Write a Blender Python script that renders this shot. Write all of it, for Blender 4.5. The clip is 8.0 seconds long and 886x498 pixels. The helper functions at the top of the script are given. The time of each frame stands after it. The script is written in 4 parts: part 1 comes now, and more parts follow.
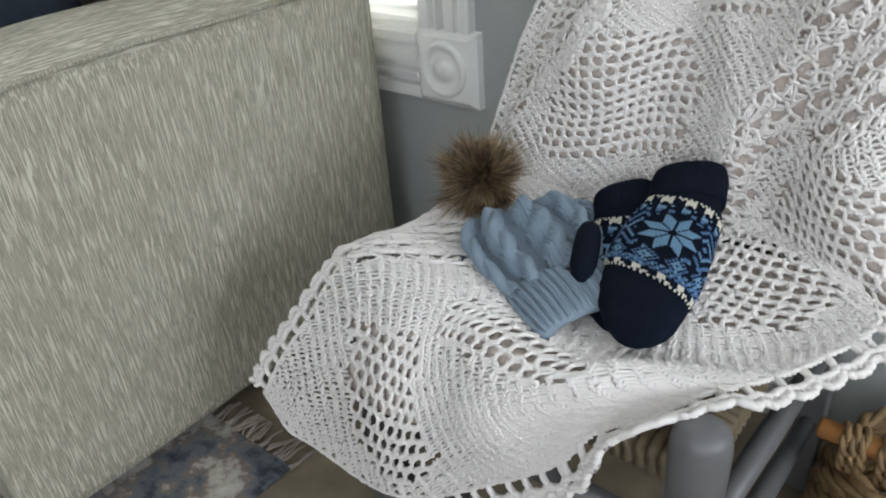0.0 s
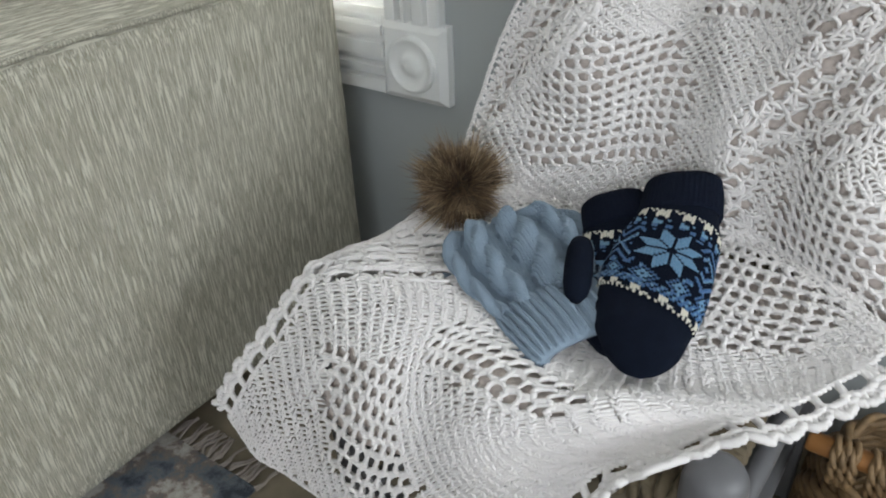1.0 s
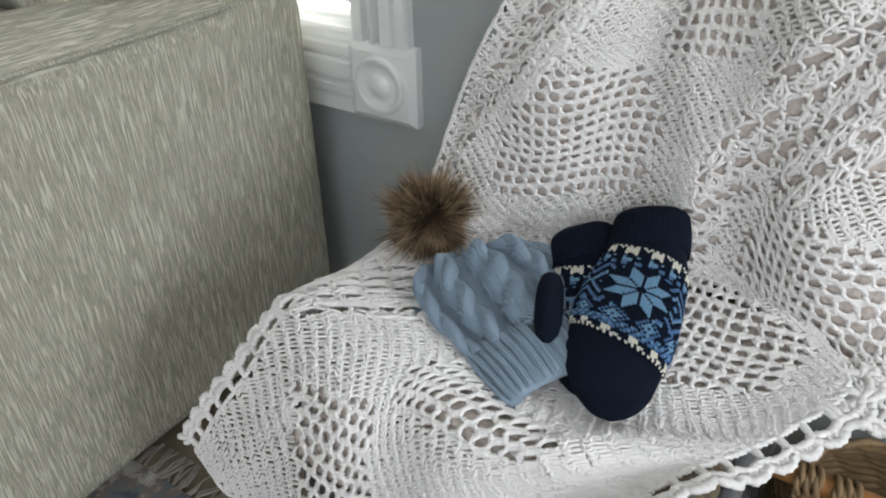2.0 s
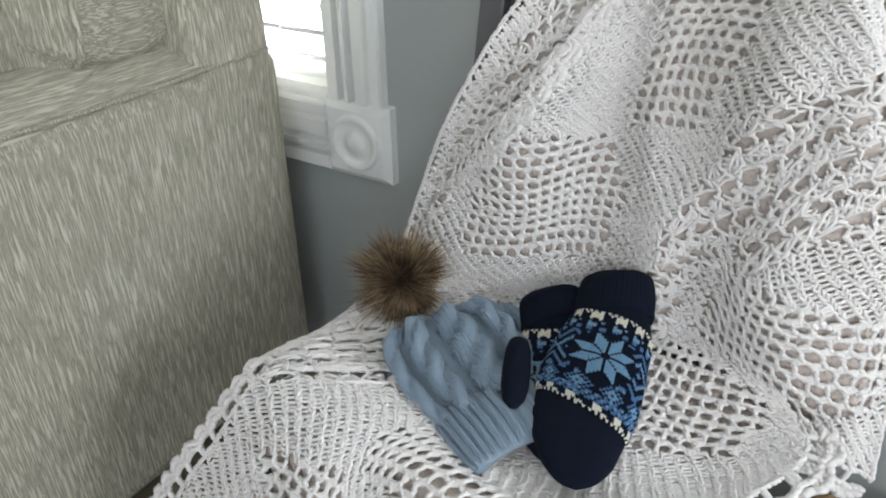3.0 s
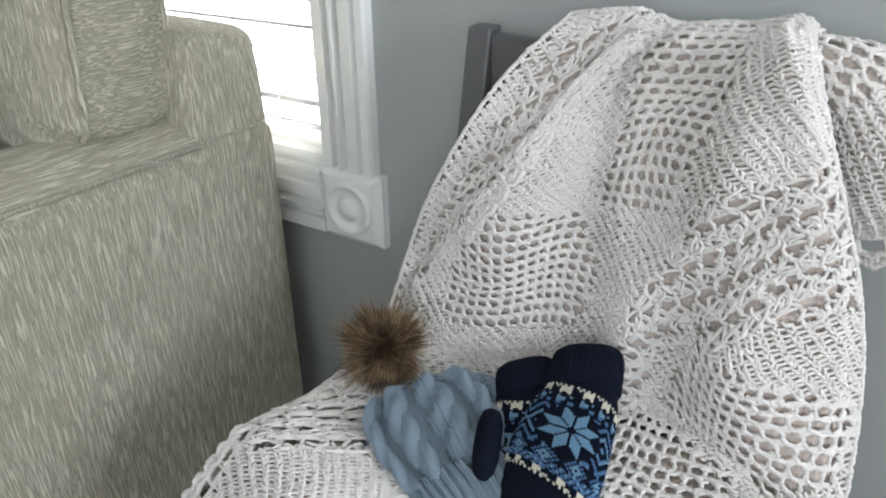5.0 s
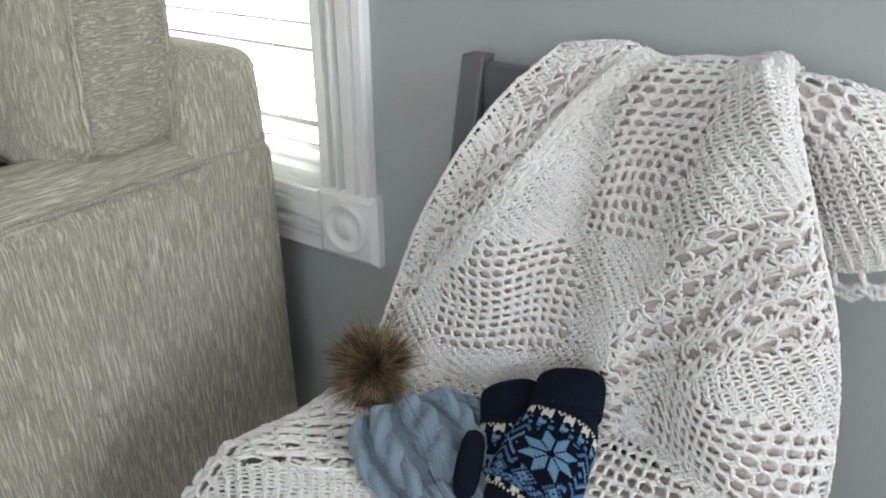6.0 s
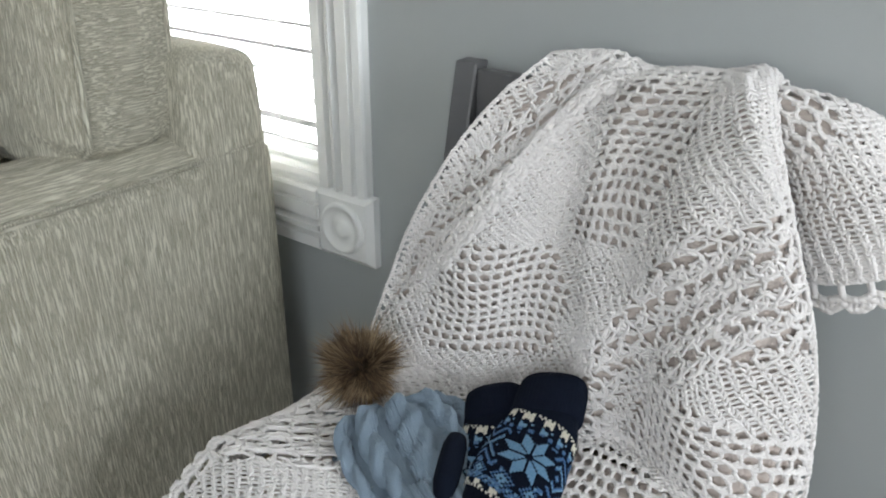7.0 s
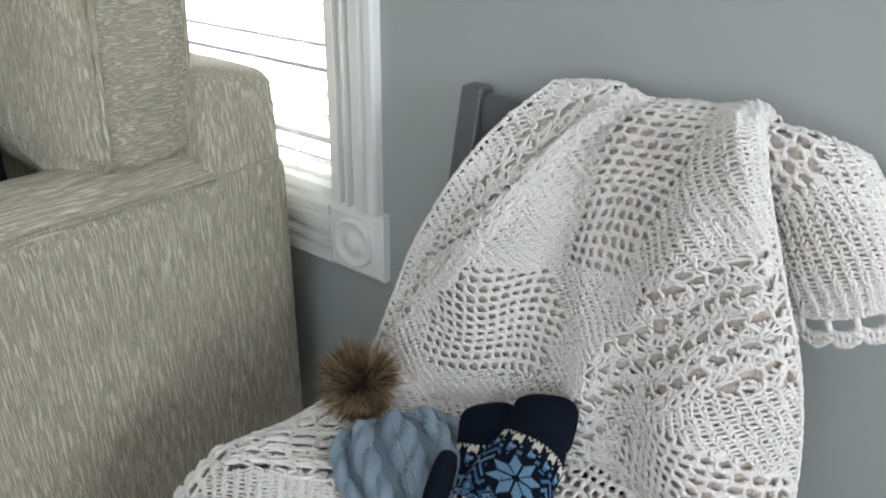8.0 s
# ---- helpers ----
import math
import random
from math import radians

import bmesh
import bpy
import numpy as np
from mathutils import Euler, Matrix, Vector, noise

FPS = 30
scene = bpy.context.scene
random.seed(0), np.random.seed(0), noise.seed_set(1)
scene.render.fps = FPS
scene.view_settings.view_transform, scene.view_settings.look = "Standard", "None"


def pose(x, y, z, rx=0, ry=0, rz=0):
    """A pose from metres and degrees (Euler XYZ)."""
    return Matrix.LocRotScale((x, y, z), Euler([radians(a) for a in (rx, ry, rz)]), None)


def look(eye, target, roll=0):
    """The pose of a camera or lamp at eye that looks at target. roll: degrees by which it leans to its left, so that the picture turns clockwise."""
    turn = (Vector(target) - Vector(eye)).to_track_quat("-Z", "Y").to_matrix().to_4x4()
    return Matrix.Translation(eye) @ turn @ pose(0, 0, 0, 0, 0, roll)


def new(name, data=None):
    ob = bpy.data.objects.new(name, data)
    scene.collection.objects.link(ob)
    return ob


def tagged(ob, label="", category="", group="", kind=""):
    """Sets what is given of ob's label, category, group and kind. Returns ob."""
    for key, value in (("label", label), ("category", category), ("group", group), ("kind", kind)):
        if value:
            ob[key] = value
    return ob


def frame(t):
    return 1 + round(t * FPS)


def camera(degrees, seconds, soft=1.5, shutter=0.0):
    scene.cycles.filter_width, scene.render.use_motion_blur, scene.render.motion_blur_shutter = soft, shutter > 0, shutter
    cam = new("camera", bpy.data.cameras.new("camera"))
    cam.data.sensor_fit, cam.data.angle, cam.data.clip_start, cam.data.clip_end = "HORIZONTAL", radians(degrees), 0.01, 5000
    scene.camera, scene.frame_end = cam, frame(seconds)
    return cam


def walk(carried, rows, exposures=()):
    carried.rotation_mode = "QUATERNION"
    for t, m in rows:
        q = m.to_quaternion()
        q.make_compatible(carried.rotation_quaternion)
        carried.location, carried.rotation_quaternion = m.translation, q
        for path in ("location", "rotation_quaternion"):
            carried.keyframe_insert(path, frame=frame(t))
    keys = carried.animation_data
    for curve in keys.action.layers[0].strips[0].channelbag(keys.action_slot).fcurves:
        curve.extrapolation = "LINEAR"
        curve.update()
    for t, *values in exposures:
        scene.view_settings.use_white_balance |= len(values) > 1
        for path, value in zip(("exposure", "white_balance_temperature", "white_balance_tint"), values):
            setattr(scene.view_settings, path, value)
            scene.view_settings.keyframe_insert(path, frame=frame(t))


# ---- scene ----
cam = camera(61.5, 8.0, soft=2.0)
PATH = [
    (0, (0.09, 0.179, 0.911), (-1.042, 1.469, -0.116), -4.5),
    (0.5, (0.053, 0.193, 0.918), (-1.044, 1.504, -0.12), -4.0),
    (1, (0.018, 0.212, 0.916), (-0.99, 1.563, -0.161), -2.7),
    (1.2, (0.01, 0.218, 0.917), (-0.969, 1.577, -0.176), -2.2),
    (2.3, (0.001, 0.236, 0.964), (-0.922, 1.657, -0.1), -1.2),
    (2.5, (0.003, 0.24, 0.972), (-0.916, 1.679, -0.069), -1.1),
    (3, (0.014, 0.245, 0.985), (-0.91, 1.706, -0.021), -0.8),
    (3.5, (0.021, 0.246, 0.996), (-0.911, 1.716, 0.012), -0.9),
    (4, (0.034, 0.249, 1.013), (-0.915, 1.727, 0.057), -1.1),
    (4.5, (0.046, 0.251, 1.026), (-0.921, 1.734, 0.095), -1.2),
    (6, (0.084, 0.253, 1.058), (-0.919, 1.746, 0.183), -0.0),
    (6.5, (0.097, 0.255, 1.062), (-0.917, 1.743, 0.192), 0.3),
    (7, (0.113, 0.262, 1.07), (-0.914, 1.736, 0.191), 0.7),
    (7.5, (0.13, 0.267, 1.084), (-0.921, 1.729, 0.213), 1.0),
    (8, (0.151, 0.273, 1.101), (-0.941, 1.706, 0.233), 1.1),
]
walk(cam, [(t, look(eye, target, roll)) for t, eye, target, roll in PATH], exposures=[(0, -0.12), (1.2, -0.1), (4.5, -0.07), (8, -0.18)])

# ---- light ----
world = bpy.data.worlds.new("world")
scene.world = world
world.use_nodes = True
wn = world.node_tree
sky = wn.nodes.new("ShaderNodeTexSky")
sky.sky_type, sky.sun_disc = "NISHITA", False
sky.sun_elevation, sky.sun_rotation = radians(35), radians(200)
wn.nodes["Background"].inputs[1].default_value = 0.12
wn.links.new(sky.outputs[0], wn.nodes["Background"].inputs[0])


def area_lamp(name, eye, target, w, h, power, colour):
    lamp = bpy.data.lights.new(name, "AREA")
    lamp.shape, lamp.size, lamp.size_y, lamp.energy, lamp.color = "RECTANGLE", w, h, power, colour
    ob = new(name, lamp)
    ob.matrix_world = look(eye, target)
    return ob


area_lamp("window_light_south", (0.9, -1.72, 1.45), (0.9, 1.0, 2.1), 2.1, 1.3, 33, (0.93, 0.975, 1.0))
area_lamp("window_light_east", (2.62, 0.30, 1.60), (0.0, 0.30, 2.2), 1.7, 1.2, 69, (0.91, 0.965, 1.0))


# ---- materials ----
def material(name, colour, rough=0.8, scale=40.0, vary=0.12, bump=0.2, bump_scale=200.0, metal=0.0, sheen=0.0, stretch=(1, 1, 1), depth=0.002):
    """A surface with colour variation at two scales and fine relief."""
    m = bpy.data.materials.new(name)
    m.use_nodes = True
    t = m.node_tree
    b = t.nodes["Principled BSDF"]
    b.inputs["Roughness"].default_value, b.inputs["Metallic"].default_value = rough, metal
    if rough >= 0.9:      # cloth and yarn have next to no gloss
        b.inputs["Specular IOR Level"].default_value = 0.12
    if sheen:
        b.inputs["Sheen Weight"].default_value, b.inputs["Sheen Roughness"].default_value = sheen, 0.6
    co, mp = t.nodes.new("ShaderNodeTexCoord"), t.nodes.new("ShaderNodeMapping")
    mp.inputs["Scale"].default_value = stretch
    t.links.new(co.outputs["Object"], mp.inputs[0])
    big, fine = t.nodes.new("ShaderNodeTexNoise"), t.nodes.new("ShaderNodeTexNoise")
    big.inputs["Scale"].default_value, fine.inputs["Scale"].default_value = scale, bump_scale
    big.inputs["Detail"].default_value = fine.inputs["Detail"].default_value = 3
    for n in (big, fine):
        t.links.new(mp.outputs[0], n.inputs["Vector"])
    mix = t.nodes.new("ShaderNodeMix")
    mix.data_type = "RGBA"
    mix.inputs[6].default_value = (*[c * (1 - vary) for c in colour], 1)
    mix.inputs[7].default_value = (*[min(1, c * (1 + vary)) for c in colour], 1)
    t.links.new(big.outputs["Fac"], mix.inputs[0])
    t.links.new(mix.outputs[2], b.inputs["Base Color"])
    if bump:
        bp = t.nodes.new("ShaderNodeBump")
        bp.inputs["Strength"].default_value, bp.inputs["Distance"].default_value = bump, depth
        t.links.new(fine.outputs["Fac"], bp.inputs["Height"])
        t.links.new(bp.outputs[0], b.inputs["Normal"])
    return m


WALL = material("wall_paint", (0.365, 0.382, 0.38), 0.6, 6, 0.03, 0.15, 350)
TRIM = material("white_trim_paint", (0.78, 0.78, 0.77), 0.35, 12, 0.03, 0.1, 120)
YARN = material("white_cotton_yarn", (0.755, 0.718, 0.705), 0.9, 25, 0.04, 0.5, 900, sheen=0.15)
# same white yarn, with the shade inside the holes put into a darker tan
UNDER_SHADE = material("yarn_under_layer_shaded", (0.64, 0.56, 0.515), 0.95, 90, 0.15, 0.9, 240)
GREY = material("grey_chair_paint", (0.115, 0.113, 0.118), 0.42, 15, 0.06, 0.1, 150)
NAVY = material("navy_knit", (0.0045, 0.0072, 0.016), 0.95, 60, 0.2, 0.4, 700)
BLUE = material("grey_blue_wool", (0.225, 0.29, 0.36), 0.95, 60, 0.12, 0.5, 900, sheen=0.1)
FUR = material("brown_fur", (0.2, 0.13, 0.08), 0.8, 60, 0.2, 0.3, 600)
FLOOR = material("tan_stone_tile", (0.185, 0.152, 0.105), 0.45, 16, 0.6, 0.15, 60)


# ---- mesh helpers ----
def mesh_of(name, verts, faces, mats, smooth=True, index=None):
    me = bpy.data.meshes.new(name)
    me.from_pydata([tuple(v) for v in verts], [], faces)
    for m in mats if isinstance(mats, (list, tuple)) else [mats]:
        me.materials.append(m)
    if smooth:
        me.polygons.foreach_set("use_smooth", [True] * len(me.polygons))
    if index is not None:
        me.polygons.foreach_set("material_index", index)
    me.update()
    return me


def part(name, data, mat=None, parent=None, label=""):
    """One mesh object, from a bmesh or mesh data, under a thing or part."""
    if isinstance(data, bmesh.types.BMesh):
        me = bpy.data.meshes.new(name)
        data.to_mesh(me)
        data.free()
        me.materials.append(mat)
        data = me
    ob = new(name, data)
    if parent is not None:
        ob.parent = parent
        ob.matrix_parent_inverse = Matrix.Translation(-parent.location)
    if label:
        ob["label"] = label
    return ob


def thing(name, at, label, category, group="", kind=""):
    ob = new(name)
    ob.location = at
    ob.empty_display_size = 0.05
    return tagged(ob, label, category, group, kind)


def box(lo, hi, bevel=0.0, segments=2):
    bm = bmesh.new()
    size = [b - a for a, b in zip(lo, hi)]
    mid = [(a + b) / 2 for a, b in zip(lo, hi)]
    bmesh.ops.create_cube(bm, size=1, matrix=Matrix.Translation(mid) @ Matrix.Diagonal((*size, 1)))
    if bevel:
        bmesh.ops.bevel(bm, geom=bm.edges[:], offset=bevel, segments=segments, profile=0.5, affect="EDGES")
    for f in bm.faces:
        f.smooth = bevel > 0
    return bm


def turned(a, b, profile, sides=20):
    """A turned piece from a to b: profile is (share of length, radius)."""
    a, b = Vector(a), Vector(b)
    q = (b - a).to_track_quat("Z", "Y").to_matrix()
    n = (b - a).length
    bm = bmesh.new()
    rings = []
    for s, r in profile:
        rings.append([bm.verts.new(a + q @ Vector((r * math.cos(k * math.tau / sides), r * math.sin(k * math.tau / sides), s * n))) for k in range(sides)])
    for r0, r1 in zip(rings, rings[1:]):
        for k in range(sides):
            bm.faces.new((r0[k], r0[(k + 1) % sides], r1[(k + 1) % sides], r1[k])).smooth = True
    bm.faces.new(rings[0][::-1])
    bm.faces.new(rings[-1])
    return bm


# ---- room ----
def wall_panel(name, lo, hi, mat, label):
    ob = part(name, box(lo, hi), mat)
    return tagged(ob, label, "wall", kind="structure")


WY = 1.2            # face of the window wall
WX0, WX1 = -2.2, -0.806   # window opening
WZ0, WZ1 = 0.566, 1.95
wall_panel("wall_north", (WX1 + 0.02, WY, 0), (2.6, WY + 0.14, 2.45), WALL, "smooth painted grey wall beside the window")
wall_panel("wall_north_below_window", (WX0, WY, 0), (WX1 + 0.02, WY + 0.14, WZ0 - 0.02), WALL, "smooth painted grey wall under the window")
wall_panel("wall_north_above_window", (WX0, WY, WZ1), (WX1 + 0.02, WY + 0.14, 2.45), WALL, "smooth painted grey wall over the window")
wall_panel("wall_north_end", (-3.0, WY, 0), (WX0, WY + 0.14, 2.45), WALL, "smooth painted grey wall past the window")
wall_panel("wall_west", (-3.14, -1.7, 0), (-3.0, WY + 0.14, 2.45), WALL, "smooth painted grey wall")
for name, lo, hi in (("wall_south", (-3.0, -1.84, 0), (-0.18, -1.7, 2.45)), ("wall_south_end", (1.98, -1.84, 0), (2.6, -1.7, 2.45)),
                     ("wall_south_below_window", (-0.18, -1.84, 0), (1.98, -1.7, 0.76)), ("wall_south_above_window", (-0.18, -1.84, 2.14), (1.98, -1.7, 2.45))):
    wall_panel(name, lo, hi, WALL, "smooth painted grey wall round a window")
for name, lo, hi in (("wall_east", (2.6, 1.18, 0), (2.74, WY + 0.14, 2.45)), ("wall_east_end", (2.6, -1.7, 0), (2.74, -0.58, 2.45)),
                     ("wall_east_below_window", (2.6, -0.58, 0), (2.74, 1.18, 0.96)), ("wall_east_above_window", (2.6, -0.58, 2.24), (2.74, 1.18, 2.45))):
    wall_panel(name, lo, hi, WALL, "smooth painted grey wall round a window")
CEIL = material("ceiling_paint", (0.8, 0.8, 0.78), 0.8, 8, 0.02, 0.2, 200)
tagged(part("ceiling", box((-3.14, -1.84, 2.45), (2.74, 1.34, 2.55)), CEIL), "plain white painted ceiling", "ceiling", kind="structure")
tagged(part("floor", box((-3.14, -1.84, -0.1), (2.74, 1.34, 0)), FLOOR), "mottled tan and brown stone floor", "floor", kind="structure")


# ---- crochet blanket ----
def catmull(p, x):
    """Smooth curve through rows of p at x from 0 to 1."""
    n = len(p) - 1
    x = np.clip(np.asarray(x, float), 0, 1) * n
    i = np.minimum(x.astype(int), n - 1)
    f = (x - i)[..., None]
    a, b, c, d = (p[np.clip(i + k, 0, n)] for k in (-1, 0, 1, 2))
    a = np.where((i == 0)[..., None], 2 * b - c, a)
    d = np.where((i == n - 1)[..., None], 2 * c - b, d)
    return 0.5 * (2 * b + (c - a) * f + (2 * a - 5 * b + 4 * c - d) * f * f + (3 * b - a - 3 * c + d) * f ** 3)


class Sheet:
    """A draped cloth: a cage of rows (v) of places across (u), plus fold waves."""

    def __init__(self, cage, folds=None, face=1):
        self.cage, self.folds, self.face = np.array(cage, float), folds, face
        step = np.linalg.norm(np.diff(self.cage, axis=0), axis=2).mean(axis=1)
        self.length = step.sum()
        self.marks = np.concatenate(([0], np.cumsum(step))) / self.length
        self.widths = np.linalg.norm(np.diff(self.cage, axis=1), axis=2).sum(axis=1)

    def share(self, U, t):
        """The cage's u at U metres across from the cloth's middle line."""
        return 0.45 + U / np.interp(t, self.marks, self.widths)

    def row(self, t):
        """The cage's v at a share t of the cloth's length."""
        return np.interp(t, self.marks, np.linspace(0, 1, len(self.cage)))

    def plain(self, u, v):
        u, v = np.atleast_1d(np.asarray(u, float)), np.atleast_1d(np.asarray(v, float))
        rows = np.stack([catmull(r, u) for r in self.cage])          # rows, n, 3
        n = len(rows) - 1
        x = np.clip(v, 0, 1) * n
        i = np.minimum(x.astype(int), n - 1)
        f = (x - i)[:, None]
        k = np.arange(len(u))
        b, c = rows[i, k], rows[i + 1, k]
        a = np.where((i == 0)[:, None], 2 * b - c, rows[np.maximum(i - 1, 0), k])
        d = np.where((i == n - 1)[:, None], 2 * c - b, rows[np.minimum(i + 2, n), k])
        return 0.5 * (2 * b + (c - a) * f + (2 * a - 5 * b + 4 * c - d) * f * f + (3 * b - a - 3 * c + d) * f ** 3)

    def normal(self, u, v, h=0.004):
        u, v = np.atleast_1d(u), np.atleast_1d(v)
        du = self.plain(np.minimum(u + h, 1), v) - self.plain(np.maximum(u - h, 0), v)
        dv = self.plain(u, np.minimum(v + h, 1)) - self.plain(u, np.maximum(v - h, 0))
        n = np.cross(du, dv) * self.face
        return n / np.maximum(np.linalg.norm(n, axis=1), 1e-9)[:, None]

    def at(self, u, v, h=0.0):
        u, v = np.atleast_1d(np.asarray(u, float)), np.atleast_1d(np.asarray(v, float))
        if self.folds is not None:
            h = h + self.folds(u, v)
        return self.plain(u, v) + self.normal(u, v) * np.broadcast_to(h, u.shape)[:, None]


def sheet_mesh(name, sheet, mat, nu=60, nv=60, h=0.0, u0=0, u1=1, v0=0, v1=1):
    uu, vv = np.meshgrid(np.linspace(u0, u1, nu), np.linspace(v0, v1, nv))
    p = sheet.at(uu.ravel(), vv.ravel(), h)
    faces = [(j * nu + i, j * nu + i + 1, (j + 1) * nu + i + 1, (j + 1) * nu + i) for j in range(nv - 1) for i in range(nu - 1)]
    return mesh_of(name, p, faces, mat)


# the part against the chair's back, from the crease on the seat up over the top rail
crease = [(-0.525, 0.965, 0.425), (-0.375, 0.965, 0.440), (-0.255, 0.985, 0.445), (-0.118, 0.970, 0.445), (-0.020, 0.952, 0.420), (0.098, 0.960, 0.368)]
lower = [(-0.493, 1.005, 0.560), (-0.362, 0.980, 0.557), (-0.255, 1.012, 0.575), (-0.139, 0.995, 0.570), (-0.036, 0.948, 0.545), (0.082, 1.010, 0.525)]
waist = [(-0.462, 1.010, 0.645), (-0.345, 0.986, 0.650), (-0.250, 1.025, 0.660), (-0.150, 1.015, 0.661), (-0.040, 0.985, 0.660), (0.055, 1.030, 0.640)]
shoulder = [(-0.412, 1.025, 0.748), (-0.315, 1.009, 0.740), (-0.235, 1.040, 0.750), (-0.165, 1.052, 0.760), (-0.061, 0.991, 0.767), (0.018, 1.030, 0.740)]
collar = [(-0.372, 1.065, 0.820), (-0.297, 1.069, 0.812), (-0.230, 1.080, 0.830), (-0.150, 1.075, 0.830), (-0.075, 1.022, 0.845), (-0.018, 1.040, 0.830)]
crest = [(-0.325, 1.110, 0.872), (-0.255, 1.110, 0.885), (-0.195, 1.105, 0.876), (-0.130, 1.095, 0.880), (-0.070, 1.072, 0.892), (-0.040, 1.075, 0.882)]
over = [(x * 1.02, 1.150, z - 0.02) for x, y, z in crest]
behind = [(x * 1.02, 1.168, z - 0.20) for x, y, z in crest]
BACK = Sheet([crease, lower, waist, shoulder, collar, crest, over, behind])
# the flap that hangs from the end of the top rail
f_low = [(-0.020, 1.085, 0.676), (0.035, 1.070, 0.690), (0.085, 1.065, 0.710), (0.135, 1.085, 0.738)]
f_mid = [(-0.030, 1.075, 0.760), (0.030, 1.055, 0.765), (0.085, 1.060, 0.775), (0.115, 1.090, 0.780)]
f_up = [(-0.040, 1.062, 0.845), (0.015, 1.050, 0.845), (0.062, 1.065, 0.840), (0.085, 1.100, 0.830)]
f_top = [(-0.050, 1.085, 0.885), (0.000, 1.085, 0.883), (0.035, 1.095, 0.874), (0.055, 1.115, 0.862)]
f_behind = [(x, 1.16, z - 0.03) for x, y, z in f_top]
FLAP = Sheet([f_low, f_mid, f_up, f_top, f_behind])
# the part on the seat, from the crease to the front edge and down over it
s_back = [(-0.545, 0.940, 0.345), (-0.520, 0.940, 0.435), (-0.370, 0.985, 0.455), (-0.230, 0.985, 0.460), (-0.110, 0.990, 0.465), (-0.010, 0.955, 0.445)]
s_mid = [(-0.548, 0.810, 0.350), (-0.505, 0.810, 0.437), (-0.360, 0.850, 0.430), (-0.220, 0.840, 0.425), (-0.100, 0.850, 0.440), (0.030, 0.860, 0.458)]
s_fore = [(-0.562, 0.735, 0.350), (-0.530, 0.725, 0.440), (-0.380, 0.745, 0.450), (-0.250, 0.740, 0.435), (-0.120, 0.750, 0.430), (-0.008, 0.785, 0.444)]
s_edge = [(-0.575, 0.680, 0.340), (-0.545, 0.665, 0.415), (-0.390, 0.660, 0.444), (-0.305, 0.662, 0.437), (-0.185, 0.660, 0.436), (-0.045, 0.730, 0.443)]
s_fall = [(-0.612, 0.640, 0.280), (-0.590, 0.625, 0.330), (-0.430, 0.610, 0.350), (-0.335, 0.611, 0.345), (-0.232, 0.618, 0.378), (-0.071, 0.690, 0.443)]
s_hem = [(-0.655, 0.615, 0.225), (-0.640, 0.605, 0.240), (-0.530, 0.602, 0.176), (-0.365, 0.598, 0.205), (-0.206, 0.612, 0.330), (-0.098, 0.646, 0.436)]
SEAT = Sheet([s_back, s_mid, s_fore, s_edge, s_fall, s_hem], face=-1)
rng = np.random.default_rng(7)


def tubes(paths, normals, radius, sides=6):
    """Vertices and faces of many yarn tubes of equally many points, each along its path."""
    n, k, _ = paths.shape
    tan = np.gradient(paths, axis=1)
    tan /= np.maximum(np.linalg.norm(tan, axis=2), 1e-9)[..., None]
    nor = np.broadcast_to(normals, paths.shape)
    side = np.cross(tan, nor)
    side /= np.maximum(np.linalg.norm(side, axis=2), 1e-9)[..., None]
    up = np.cross(side, tan)
    rad = np.broadcast_to(np.asarray(radius, float), (n, k))[..., None, None]
    ang = np.arange(sides) * math.tau / sides
    ring = side[:, :, None] * np.cos(ang)[:, None] + up[:, :, None] * np.sin(ang)[:, None]
    verts = (paths[:, :, None] + ring * rad).reshape(-1, 3)
    i, j, s = np.meshgrid(np.arange(n), np.arange(k - 1), np.arange(sides), indexing="ij")
    at = lambda jj, ss: (i * k + jj) * sides + ss % sides
    faces = np.stack([at(j, s), at(j, s + 1), at(j + 1, s + 1), at(j + 1, s)], axis=-1).reshape(-1, 4)
    return verts, faces


def quad_mesh(name, pieces, mats, index=None):
    """One smooth mesh from several (vertices, quads)."""
    v = np.concatenate([p[0] for p in pieces])
    off = np.cumsum([0] + [len(p[0]) for p in pieces[:-1]])
    f = np.concatenate([p[1] + o for p, o in zip(pieces, off)])
    me = bpy.data.meshes.new(name)
    me.vertices.add(len(v))
    me.vertices.foreach_set("co", v.ravel())
    me.loops.add(len(f) * 4)
    me.loops.foreach_set("vertex_index", f.ravel().astype(np.int32))
    me.polygons.add(len(f))
    me.polygons.foreach_set("loop_start", np.arange(len(f), dtype=np.int32) * 4)
    me.polygons.foreach_set("use_smooth", np.ones(len(f), bool))
    for m in mats if isinstance(mats, (list, tuple)) else [mats]:
        me.materials.append(m)
    if index is not None:
        me.polygons.foreach_set("material_index", np.asarray(index, np.int32))
    me.update(calc_edges=True)
    me.validate()
    return me


SOLID, NET, LACE, NONE = 0, 1, 2, 3
ROW = 0.0116


def on_sheet(sheet, U, T, h):
    t = np.clip(T / sheet.length, 0, 1)
    u = np.clip(sheet.share(U, t), 0, 1)
    v = sheet.row(t.ravel())
    h = np.broadcast_to(h, U.shape).ravel()
    return sheet.at(u.ravel(), v, h).reshape(*U.shape, 3), sheet.normal(u.ravel(), v).reshape(*U.shape, 3)


